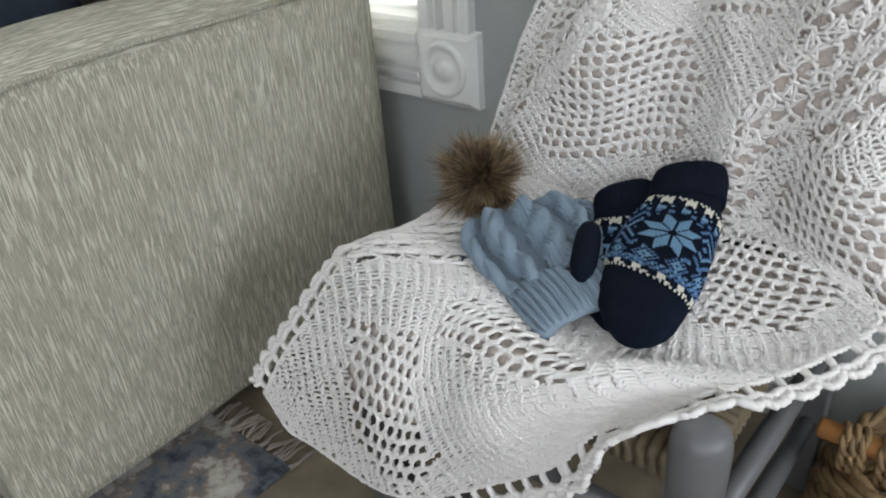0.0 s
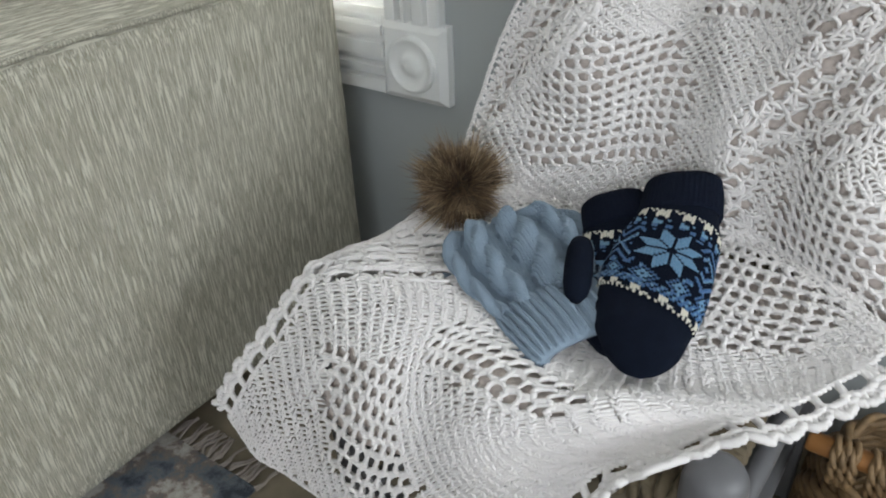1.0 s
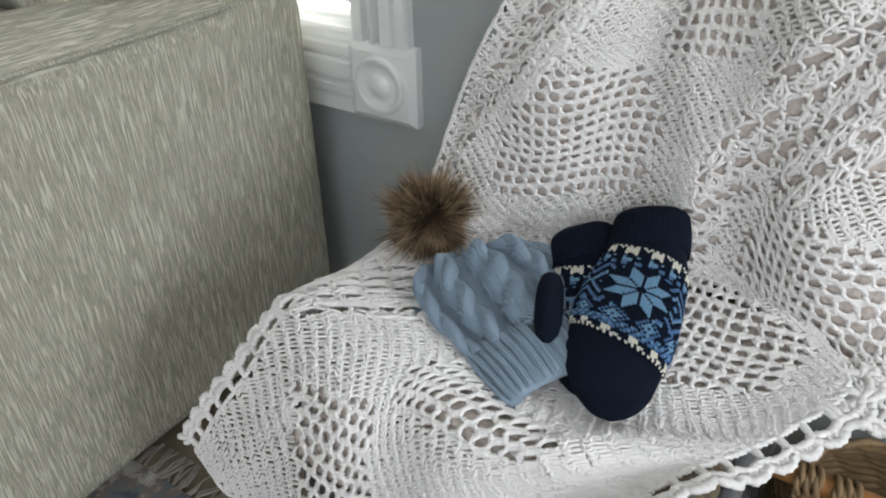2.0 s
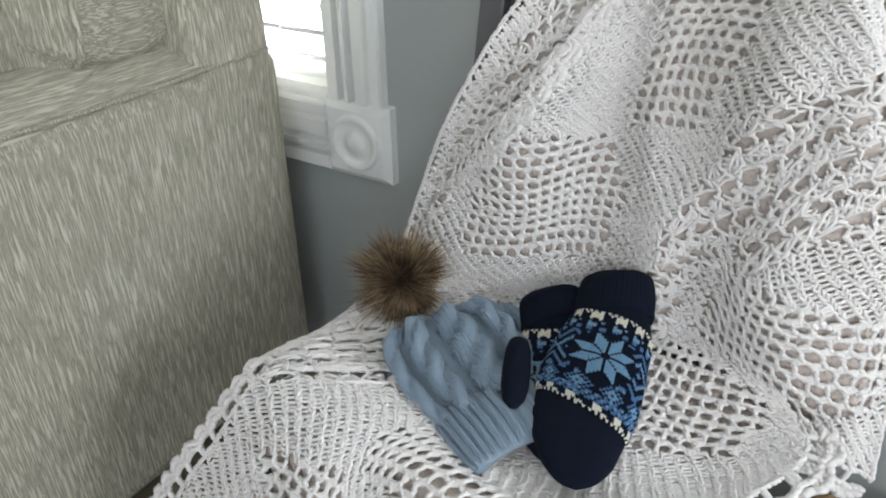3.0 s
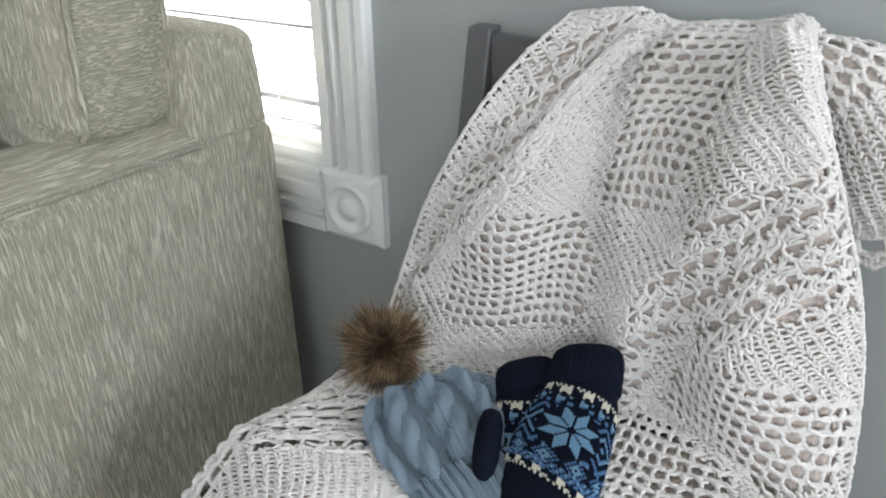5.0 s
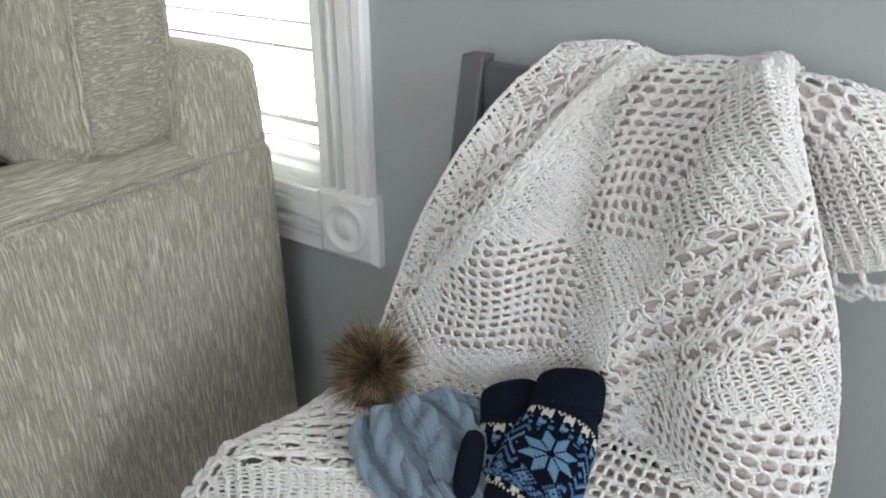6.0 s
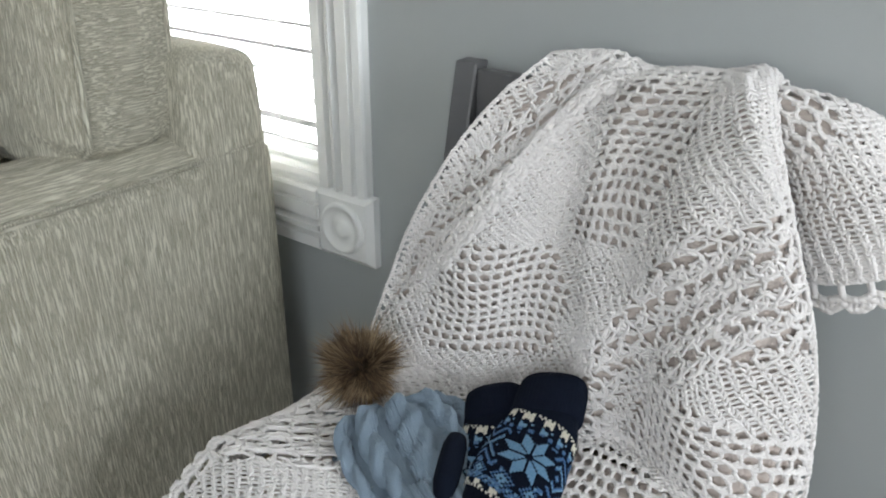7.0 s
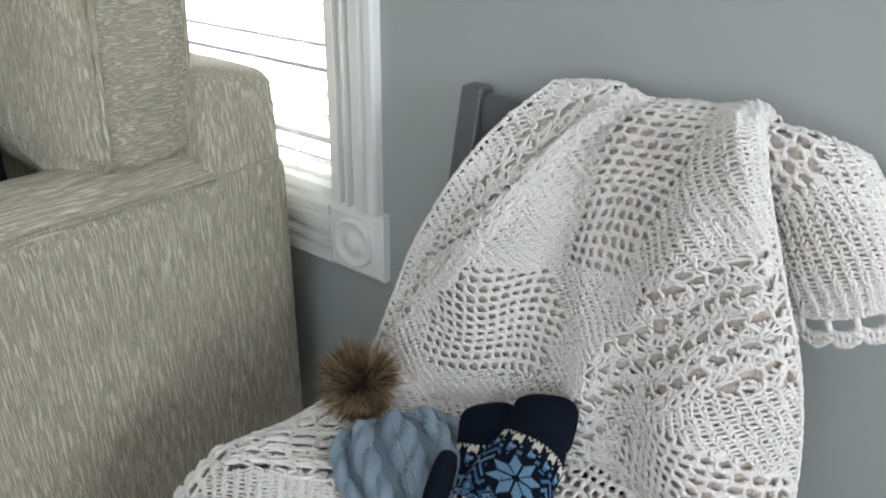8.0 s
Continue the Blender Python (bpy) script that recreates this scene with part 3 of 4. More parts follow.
GLOW.node_tree.links.new(ge.outputs[0], GLOW.node_tree.nodes["Material Output"].inputs[0])
tagged(part("backdrop", box((-3.4, 2.2, -0.3), (0.4, 2.22, 3.0)), GLOW), "bright overcast daylight outside the window", "backdrop", kind="structure")


# ---- sofa ----
def chenille(name, stretch):
    """Beige upholstery with slubby streaks along one way."""
    m = bpy.data.materials.new(name)
    m.use_nodes = True
    t = m.node_tree
    b = t.nodes["Principled BSDF"]
    b.inputs["Roughness"].default_value, b.inputs["Specular IOR Level"].default_value = 0.92, 0.15
    b.inputs["Sheen Weight"].default_value, b.inputs["Sheen Roughness"].default_value = 0.15, 0.5
    co = t.nodes.new("ShaderNodeTexCoord")
    warp = t.nodes.new("ShaderNodeTexNoise")
    warp.inputs["Scale"].default_value = 22
    t.links.new(co.outputs["Object"], warp.inputs["Vector"])
    wm = t.nodes.new("ShaderNodeVectorMath")
    wm.operation = "MULTIPLY_ADD"
    wm.inputs[1].default_value = (0.0016, 0.0016, 0.0016)
    t.links.new(warp.outputs["Color"], wm.inputs[0])
    t.links.new(co.outputs["Object"], wm.inputs[2])
    layers = []
    for mul, detail in ((1.7, 1.5), (0.8, 1.0), (3.4, 1.0)):
        mp = t.nodes.new("ShaderNodeMapping")
        mp.inputs["Scale"].default_value = [s * mul for s in stretch]
        mp.inputs["Location"].default_value = (mul * 3.1, mul * 1.7, mul)
        t.links.new(wm.outputs[0], mp.inputs[0])
        n = t.nodes.new("ShaderNodeTexNoise")
        n.inputs["Scale"].default_value, n.inputs["Detail"].default_value = 1.0, detail
        t.links.new(mp.outputs[0], n.inputs["Vector"])
        layers.append(n.outputs["Fac"])
    ad = t.nodes.new("ShaderNodeMath")
    ad.operation = "MULTIPLY_ADD"
    ad.inputs[1].default_value = 0.55
    t.links.new(layers[1], ad.inputs[0])
    t.links.new(layers[0], ad.inputs[2])
    ad2 = t.nodes.new("ShaderNodeMath")
    ad2.operation = "MULTIPLY_ADD"
    ad2.inputs[1].default_value = 0.45
    t.links.new(layers[2], ad2.inputs[0])
    t.links.new(ad.outputs[0], ad2.inputs[2])
    ramp = t.nodes.new("ShaderNodeValToRGB")
    ramp.color_ramp.elements[0].color, ramp.color_ramp.elements[1].color = (0.33, 0.304, 0.226, 1), (0.57, 0.535, 0.43, 1)
    mr = t.nodes.new("ShaderNodeMapRange")
    mr.inputs[1].default_value, mr.inputs[2].default_value = 0.80, 1.22
    t.links.new(ad2.outputs[0], mr.inputs[0])
    t.links.new(mr.outputs[0], ramp.inputs[0])
    # thin raised slubs of paler thread
    mp = t.nodes.new("ShaderNodeMapping")
    mp.inputs["Scale"].default_value = [k * (0.95 if k > 100 else 0.8) for k in stretch]
    t.links.new(wm.outputs[0], mp.inputs[0])
    thread = t.nodes.new("ShaderNodeTexNoise")
    thread.inputs["Scale"].default_value, thread.inputs["Detail"].default_value = 1.0, 0.5
    t.links.new(mp.outputs[0], thread.inputs["Vector"])
    slub = t.nodes.new("ShaderNodeMapRange")
    slub.inputs[1].default_value, slub.inputs[2].default_value = 0.55, 0.61
    t.links.new(thread.outputs["Fac"], slub.inputs[0])
    mix = t.nodes.new("ShaderNodeMix")
    mix.data_type = "RGBA"
    mix.inputs[7].default_value = (0.74, 0.705, 0.59, 1)
    t.links.new(slub.outputs[0], mix.inputs[0])
    t.links.new(ramp.outputs[0], mix.inputs[6])
    t.links.new(mix.outputs[2], b.inputs["Base Color"])
    high = t.nodes.new("ShaderNodeMath")
    high.operation = "MULTIPLY_ADD"
    high.inputs[1].default_value = 0.5
    t.links.new(mr.outputs[0], high.inputs[0])
    t.links.new(slub.outputs[0], high.inputs[2])
    bp = t.nodes.new("ShaderNodeBump")
    bp.inputs["Strength"].default_value, bp.inputs["Distance"].default_value = 1.0, 0.0026
    t.links.new(high.outputs[0], bp.inputs["Height"])
    t.links.new(bp.outputs[0], b.inputs["Normal"])
    return m


UPRIGHT = chenille("beige_chenille_upright", (500, 500, 30))
ALONG = chenille("beige_chenille_along", (500, 30, 500))
ACROSS = chenille("beige_chenille_across", (30, 500, 500))


def soft_box(lo, hi, r, bulge=(0, 0, 0), cuts=14, wrinkle=0.0, seed=0.0):
    """An upholstered block: rounded edges, faces swelling by bulge along x, y, z."""
    bm = bmesh.new()
    bmesh.ops.create_cube(bm, size=2)
    bmesh.ops.subdivide_edges(bm, edges=bm.edges[:], cuts=cuts, use_grid_fill=True)
    lo, hi = Vector(lo), Vector(hi)
    mid, half = (lo + hi) / 2, (hi - lo) / 2
    for v in bm.verts:
        p = v.co.copy()
        # crowd the grid towards the edges, so that the rounding is smooth
        s = Vector([math.copysign(abs(c) ** 0.6, c) if abs(c) < 1 else c for c in p])
        q = Vector((s.x * half.x, s.y * half.y, s.z * half.z))
        core = Vector([max(-(h - r), min(h - r, c)) for c, h in zip(q, half)])
        off = q - core
        if off.length > 1e-6:
            q = core + off.normalized() * r
        for a in range(3):
            if abs(p[a]) > 0.999:
                b, c = (a + 1) % 3, (a + 2) % 3
                q[a] += math.copysign(bulge[a] * (1 - s[b] ** 2) * (1 - s[c] ** 2), p[a])
        if wrinkle:
            w = mid + q
            q += (q.normalized()) * wrinkle * noise.noise(Vector((w.x * 11 + seed, w.y * 11, w.z * 7)))
        v.co = mid + q
    for f in bm.faces:
        f.smooth = True
    return bm


def piping(points, r=0.004, closed=False):
    """A corded seam through the points."""
    cu = bpy.data.curves.new("cord", "CURVE")
    cu.dimensions, cu.bevel_depth, cu.bevel_resolution = "3D", r, 2
    sp = cu.splines.new("POLY")
    sp.points.add(len(points) - 1)
    for q, p in zip(sp.points, points):
        q.co = (*p, 1)
    sp.use_cyclic_u = closed
    ob = bpy.data.objects.new("cord", cu)
    me = bpy.data.meshes.new_from_object(ob)
    bpy.data.objects.remove(ob)
    for p in me.polygons:
        p.use_smooth = True
    return me


AX, AY0, AY1 = -0.848, 0.322, 1.113
sofa = thing("sofa", (-1.6, 0.75, 0), "beige streaked chenille sofa with piped seams", "sofa")
part("arm", soft_box((-1.045, AY0, 0.05), (AX, AY1, 0.662), 0.012, (0.004, 0.004, 0), 14, 0.002), UPRIGHT, sofa, "outer arm panel in upright streaks")


def arm_top(y, s):
    """The padded top of the arm at a share s from its outer to its inner edge."""
    z = 0.660 + 0.010 * math.sin(math.pi * min(1, max(0, (y - 0.5) / 0.75))) + 0.003 * math.sin(y * 13)
    return Vector((AX - 0.004 - 0.185 * s, y, z + 0.034 * math.sin(math.pi * min(1, s * 0.85 + 0.0)) ** 0.8))


rows_ = [[arm_top(AY0 + (AY1 - 0.1 - AY0) * j / 40, i / 16) for i in range(17)] for j in range(41)]
bm = bmesh.new()
vs = [[bm.verts.new(p) for p in r] for r in rows_]
for j in range(40):
    for i in range(16):
        bm.faces.new((vs[j][i], vs[j][i + 1], vs[j + 1][i + 1], vs[j + 1][i])).smooth = True
rim = [vs[j][0] for j in range(41)] + [vs[40][i] for i in range(1, 17)] + [vs[j][16] for j in range(39, -1, -1)] + [vs[0][i] for i in range(15, 0, -1)]
low = [bm.verts.new((v.co.x, v.co.y, 0.652)) for v in rim]
for k in range(len(rim)):
    bm.faces.new((rim[k], rim[(k + 1) % len(rim)], low[(k + 1) % len(rim)], low[k])).smooth = True
bmesh.ops.recalc_face_normals(bm, faces=bm.faces[:])
part("arm_pad", bm, ALONG, sofa, "padded arm top in lengthwise streaks")
part("arm_cord", piping([arm_top(AY0 + (AY1 - 0.018 - AY0) * j / 60, 0) + Vector((0.004, 0, 0.0)) for j in range(61)], 0.0038), parent=sofa).data.materials.append(UPRIGHT)
bm = soft_box((-1.2, 0.955, 0.55), (AX - 0.001, 1.114, 0.842), 0.030, (0.003, 0.004, 0.003), 14, 0.003, 4)
for v in bm.verts:     # the shoulder falls towards the wall and leans in at its top
    k = max(0, (v.co.z - 0.66) / 0.17)
    v.co.z -= 0.020 * k * max(0, (v.co.y - 1.0) / 0.11)
    v.co.x -= 0.006 * k * k if v.co.x > -0.9 else 0
    v.co.y += 0.01 * k if v.co.y < 1.03 else 0
part("back_end", bm, UPRIGHT, sofa, "rounded end of the sofa's back")
part("back_frame", soft_box((-2.9, 0.99, 0.08), (-1.05, 1.112, 0.80), 0.03, (0, 0, 0.004)), UPRIGHT, sofa)
part("seat_base", soft_box((-2.9, 0.36, 0.06), (-1.04, 1.0, 0.30), 0.02), ACROSS, sofa)
for x in (-0.90, -2.8):
    for y in (0.40, 1.06):
        part("foot", box((x - 0.03, y - 0.03, 0), (x + 0.03, y + 0.03, 0.06), 0.004), GREY, sofa, "dark short foot")


def cushion(name, lo, hi, label, mats, lean=0.0, seed=0.0):
    """A boxed cushion with piped edges: two faces and a boxing strip."""
    holder = thing(name, ((lo[0] + hi[0]) / 2, (lo[1] + hi[1]) / 2, lo[2]), label, "cushion", "sofa cushions")
    cx, cz = (lo[0] + hi[0]) / 2, (lo[2] + hi[2]) / 2
    hx, hz = (hi[0] - lo[0]) / 2, (hi[2] - lo[2]) / 2
    n = 96

    def outline(k, grow=0.0):
        a = k * math.tau / n
        c, s = math.cos(a), math.sin(a)
        e = 0.22
        w = 0.006 * math.sin(5 * a + seed) + 0.004 * math.sin(11 * a + 2 * seed)
        return cx + (hx + w + grow) * math.copysign(abs(c) ** e, c), cz + (hz + w + grow) * math.copysign(abs(s) ** e, s)

    def tilt(p):
        return Vector((p[0], p[1] + lean * (p[2] - lo[2]), p[2]))

    for which, y0, swell in (("front_face", lo[1], -0.06), ("rear_face", hi[1], 0.03)):
        bm = bmesh.new()
        rings = []
        for q in range(13):
            f = 1 - q / 12
            ring = []
            for k in range(n):
                x, z = outline(k)
                r = math.sqrt(max(0, 1 - f ** 2.6))
                ring.append(bm.verts.new(tilt((cx + (x - cx) * f, y0 + swell * r + 0.004 * noise.noise(Vector((x * 9 + seed, q, z * 9))), cz + (z - cz) * f))) if q < 12 else None)
            rings.append(ring)
        tip = bm.verts.new(tilt((cx, y0 + swell, cz)))
        for r0, r1 in zip(rings, rings[1:]):
            for k in range(n):
                if r1[0] is None:
                    bm.faces.new((r0[k], r0[(k + 1) % n], tip)).smooth = True
                else:
                    bm.faces.new((r0[k], r0[(k + 1) % n], r1[(k + 1) % n], r1[k])).smooth = True
        bmesh.ops.recalc_face_normals(bm, faces=bm.faces[:])
        part(which, bm, mats[0], holder)
        part("piped_edge", piping([tilt((*[outline(k, 0.002)[0]], y0, outline(k, 0.002)[1])) for k in range(n)], 0.005, True), parent=holder).data.materials.append(mats[0])
    bm = bmesh.new()
    rings = []
    for q in range(9):
        f = q / 8
        rings.append([bm.verts.new(tilt((outline(k, 0.012 * math.sin(math.pi * f) + 0.003 * noise.noise(Vector((k * 0.3, q * 0.5, seed))))[0], lo[1] + (hi[1] - lo[1]) * f, outline(k, 0.012 * math.sin(math.pi * f))[1]))) for k in range(n)])
    for r0, r1 in zip(rings, rings[1:]):
        for k in range(n):
            bm.faces.new((r0[k], r0[(k + 1) % n], r1[(k + 1) % n], r1[k])).smooth = True
    bmesh.ops.recalc_face_normals(bm, faces=bm.faces[:])
    part("boxing", bm, mats[1], holder)
    return holder


cushion("back_cushion", (-1.66, 0.815, 0.655), (-0.915, 0.965, 1.05), "plump beige streaked sofa cushion with piped edges", (UPRIGHT, ALONG), 0.06, 1.3)
cushion("back_cushion", (-2.42, 0.815, 0.655), (-1.68, 0.965, 1.05), "plump beige streaked sofa cushion with piped edges", (UPRIGHT, ALONG), 0.06, 2.1)
seat_c = thing("seat_cushion", (-1.9, 0.6, 0.3), "flat beige streaked sofa seat cushion", "cushion")
part("cover", soft_box((-2.7, 0.34, 0.30), (-1.05, 0.86, 0.46), 0.03, (0, 0.01, 0.02)), ACROSS, seat_c)
NAVYCLOTH = material("navy_cushion_cloth", (0.02, 0.025, 0.035), 0.9, 40, 0.2, 0.4, 500)
pillow = thing("throw_pillow", (-1.25, 0.62, 0.47), "dark navy throw pillow on the sofa seat", "pillow")
part("cover", soft_box((-1.62, 0.64, 0.47), (-1.14, 0.76, 0.83), 0.05, (0.0, 0.05, 0.0), 12, 0.004), NAVYCLOTH, pillow)

# ---- chair ----
chair = thing("chair", (-0.25, 0.88, 0), "grey painted wooden chair with a woven rush seat", "chair")
FX0, FX1, FY = -0.455, -0.051, 0.650
RXA, RXB = -0.457, -0.035
for x in (FX0, FX1):
    h = 0.455 if x == FX1 else 0.392
    part("front_leg", turned((x, FY, 0), (x, FY, h), [(0, 0.019), (0.5, 0.0235), (0.9, 0.0262), (0.95, 0.0262), (0.972, 0.0248), (0.986, 0.0215), (0.996, 0.015), (1, 0.004)], 32), GREY, chair)


def leaning(x0, y0, z0, x1, y1, z1, w, d):
    """A squared post, its foot and head at those places."""
    bm = bmesh.new()
    for x, y, z in ((x0, y0, z0), (x1, y1, z1)):
        for sx, sy in ((-1, -1), (1, -1), (1, 1), (-1, 1)):
            bm.verts.new((x + sx * w / 2, y + sy * d / 2, z))
    v = bm.verts
    v.ensure_lookup_table()
    for k in range(4):
        bm.faces.new((v[k], v[(k + 1) % 4], v[4 + (k + 1) % 4], v[4 + k]))
    bm.faces.new((v[3], v[2], v[1], v[0]))
    bm.faces.new((v[4], v[5], v[6], v[7]))
    bmesh.ops.bevel(bm, geom=bm.edges[:], offset=0.0035, segments=2, profile=0.5, affect="EDGES")
    return bm


for x in (RXA, RXB):
    part("back_post", leaning(x, 1.055, 0.40, x, 1.146, 0.851, 0.036, 0.032), GREY, chair)
    part("back_leg", leaning(x, 1.085, 0, x, 1.0555, 0.402, 0.036, 0.034), GREY, chair)
part("top_rail", box((RXA + 0.0175, 1.130, 0.765), (RXB - 0.0175, 1.150, 0.843), 0.004), GREY, chair)
for z, y in ((0.66, 1.108), (0.55, 1.087)):
    part("back_slat", box((RXA + 0.0175, y, z - 0.03), (RXB - 0.0175, y + 0.014, z + 0.03), 0.004), GREY, chair)
rod = [(0, 0.0115), (0.5, 0.0145), (1, 0.0115)]
for z in (0.17, 0.30):
    part("front_rung", turned((FX0, FY, z), (FX1, FY, z), rod, 16), GREY, chair)
    for a, b in ((FX0, RXA), (FX1, RXB)):
        part("side_rung", turned((a, FY, z - 0.03), (b, 1.07, z - 0.03), rod, 16), GREY, chair)
part("rear_rung", turned((RXA, 1.07, 0.22), (RXB, 1.07, 0.22), rod, 16), GREY, chair)
RUSH = material("twisted_rush", (0.13, 0.10, 0.06), 0.7, 60, 0.45, 0.6, 500)
SX0, SX1, SY0, SY1, SZ = FX0 - 0.004, FX1 + 0.004, FY - 0.006, 1.05, 0.405
strands = []
nor = []
for side in range(4):
    for k in range(34):
        f = (k + 0.5) / 34
        reach = min(f, 1 - f)
        if side < 2:
            x = SX0 + (SX1 - SX0) * f
            y0 = SY0 if side == 0 else SY1
            ym = y0 + (0.5 if side == 0 else -0.5) * (SY1 - SY0) * 2 * reach
            line = [(x, y0, SZ - 0.022), (x, y0, SZ), (x, y0 * 0.7 + ym * 0.3, SZ + 0.003), (x, ym, SZ - 0.004)]
        else:
            y = SY0 + (SY1 - SY0) * f
            x0 = SX0 if side == 2 else SX1
            xm = x0 + (0.5 if side == 2 else -0.5) * (SX1 - SX0) * 2 * reach
            line = [(x0, y, SZ - 0.022), (x0, y, SZ), (x0 * 0.7 + xm * 0.3, y, SZ + 0.003), (xm, y, SZ - 0.004)]
        strands.append(line)
me = quad_mesh("rush_seat", [tubes(np.array(strands), np.array((0.3, 0.3, 0.9)), 0.0062, 7)], RUSH)
part("rush_seat", me, parent=chair, label="woven golden-brown rush seat")["kind"] = "stuff"
# ---- knitwear ----
def vee(paths_at, ncol, nrow, keep, pitch, rise, pick=None):
    """Knit stitches: two slanted legs each, laid by paths_at(col, row) -> places and normals."""
    c, r = np.meshgrid(np.arange(ncol), np.arange(nrow))
    c, r = c.ravel(), r.ravel()
    ok = keep(c, r)
    c, r = c[ok], r[ok]
    out = []
    for s in (-1, 1):
        col = c[:, None] + 0.5 + s * np.array((0.06, 0.27, 0.44))[None] + rng.normal(0, 0.03, (len(c), 1))
        row = r[:, None] + 0.5 + np.array((0.72, 0.1, -0.52))[None] + rng.normal(0, 0.03, (len(c), 1))
        p, n = paths_at(col, row)
        out.append(tubes(p + n * rise * np.array((0.2, 1.0, 0.2))[None, :, None], n, np.array((0.26, 0.33, 0.24))[None] * pitch, 5))
    index = None
    if pick is not None:
        k = np.repeat(pick(c, r), 10)
        index = np.concatenate([k, k])
    return out, index


def wool(name, colour):
    return material(name, colour, 0.95, 120, 0.14, 0.6, 1500, sheen=0.25)


SKY, MID, CREAM = wool("sky_blue_wool", (0.125, 0.27, 0.43)), wool("mid_blue_wool", (0.03, 0.11, 0.26)), wool("cream_wool", (0.70, 0.66, 0.55))
FLEECE = material("navy_fleece", (0.0045, 0.0072, 0.0155), 0.95, 90, 0.25, 0.5, 1100)


class Mitten:
    """A mitten lying on its back: cuff at the start of its axis, rounded tip at the end."""
    def __init__(self, cuff, along, up, half=1.0, length=0.270):
        self.length = length
        self.o = np.array(cuff, float)
        self.l = np.array(along, float) / np.linalg.norm(along)
        n = np.array(up, float)
        n -= self.l * (n @ self.l)
        self.n = n / np.linalg.norm(n)
        self.r = np.cross(self.n, self.l)
        self.half = half

    def at(self, s, a):
        """Place at a share s of the length and an angle a round the section (0: towards r, 90 degrees: up)."""
        w = np.interp(s, [0, 0.03, 0.18, 0.24, 0.33, 0.52, 0.68, 0.8, 0.9, 0.96, 0.99, 1], [0.032, 0.040, 0.042, 0.046, 0.054, 0.060, 0.058, 0.050, 0.038, 0.024, 0.012, 0.0]) * self.half
        c = np.interp(s, [0, 0.2, 0.5, 0.8, 1], [0.004, 0.005, -0.008, -0.013, -0.006]) * self.half
        t = np.interp(s, [0, 0.05, 0.2, 0.25, 0.5, 0.8, 0.93, 1], [0.012, 0.018, 0.0195, 0.021, 0.023, 0.022, 0.015, 0.0])
        ca, sa = np.cos(a), np.sin(a)
        x = c + w * np.sign(ca) * np.abs(ca) ** 0.9
        z = t * np.sign(sa) * np.abs(sa) ** 0.8 - 0.022
        dip = -0.004 * np.sin(np.pi * np.clip(s, 0, 1)) * 0
        return self.o + (s * self.length)[..., None] * self.l + x[..., None] * self.r + (z + dip)[..., None] * self.n

    def normal(self, s, a):
        e = 0.01
        ds = self.at(np.minimum(s + e, 0.995), a) - self.at(np.maximum(s - e, 0), a)
        da = self.at(s, a + e) - self.at(s, a - e)
        n = np.cross(da, ds)
        n = n / np.maximum(np.linalg.norm(n, axis=-1), 1e-9)[..., None]
        return -n * np.sign((-n * self.n).sum(-1) * np.sin(a) + 1e-9)[..., None]


def grid_faces(ns, na):
    return [(j * na + i, j * na + (i + 1) % na, (j + 1) * na + (i + 1) % na, (j + 1) * na + i) for j in range(ns - 1) for i in range(na)]


ROWS, COLS, KNIT = 48, 54, 0.00255


def fair_isle(c, r):
    """The colour of each stitch: 0 navy, 1 sky blue, 2 mid blue, 3 cream. The star sits between bands of small motifs."""
    x = c - 33
    k = np.zeros(len(c), int)
    p8, p4 = (x + 80) % 8, (x + 80) % 4
    k[(r == 0) & (c % 2 == 0)] = 3
    k[((r == 1) | (r == 2) | (r == 3) | (r == 4)) & (p8 < 4) & ~((r == 4) & ((p8 == 1) | (p8 == 2)))] = 3
    k[(r == 1) & (p8 == 6)] = 3
    k[(r == 6) & (p4 == 0)] = 1
    k[((r == 7) | (r == 8)) & (p8 < 3)] = 1
    k[((r == 9) | (r == 10)) & (p4 < 2)] = 2
    # diamonds within diamonds beside the star
    u = np.abs((x + 96) % 13 - 6)
    d = u + np.abs(r - 22) % 11
    side = (r > 11) & (r < 34)
    k[side & (d % 5 < 2)] = 2
    k[side & ((d == 5) | (d == 6) | (d == 0)) & ((u + r) % 3 != 0)] = 1
    # the star: eight pointed petals with a dark line between them
    y = r - 22.0
    rad = np.hypot(x, y)
    k[rad < 12.2] = 0
    for q in range(8):
        t = q * math.pi / 4 + math.pi / 8
        al, ac = x * math.cos(t) + y * math.sin(t), np.abs(-x * math.sin(t) + y * math.cos(t))
        width = np.interp(al, [1.4, 2.6, 7.2, 11.8], [0.2, 0.75, 2.2, 0.2])
        k[(al > 1.4) & (al < 11.8) & (ac < width)] = 1
    # small flowers and specks under it
    u = (x + 88) % 11
    f = (r >= 34) & (r <= 43)
    k[f & (np.abs(u - 5) + np.abs(r - 37) < 5) & ((u + r) % 2 == 0)] = 2
    k[f & (np.abs(u - 5) + np.abs(r - 37) < 3)] = 1
    k[f & (u == 5) & (r == 37)] = 0
    k[(r >= 40) & (r <= 43) & ((x + r) % 3 != 0)] = 2
    k[(r >= 40) & (r <= 42) & ((x * 2 + r) % 5 == 0)] = 1
    k[((r == 44) | (r == 45)) & (p8 < 3)] = 3
    k[(r == 46) & (p8 < 5) & (p8 != 2)] = 3
    k[(r == 47) & (c % 2 == 0)] = 3
    return k


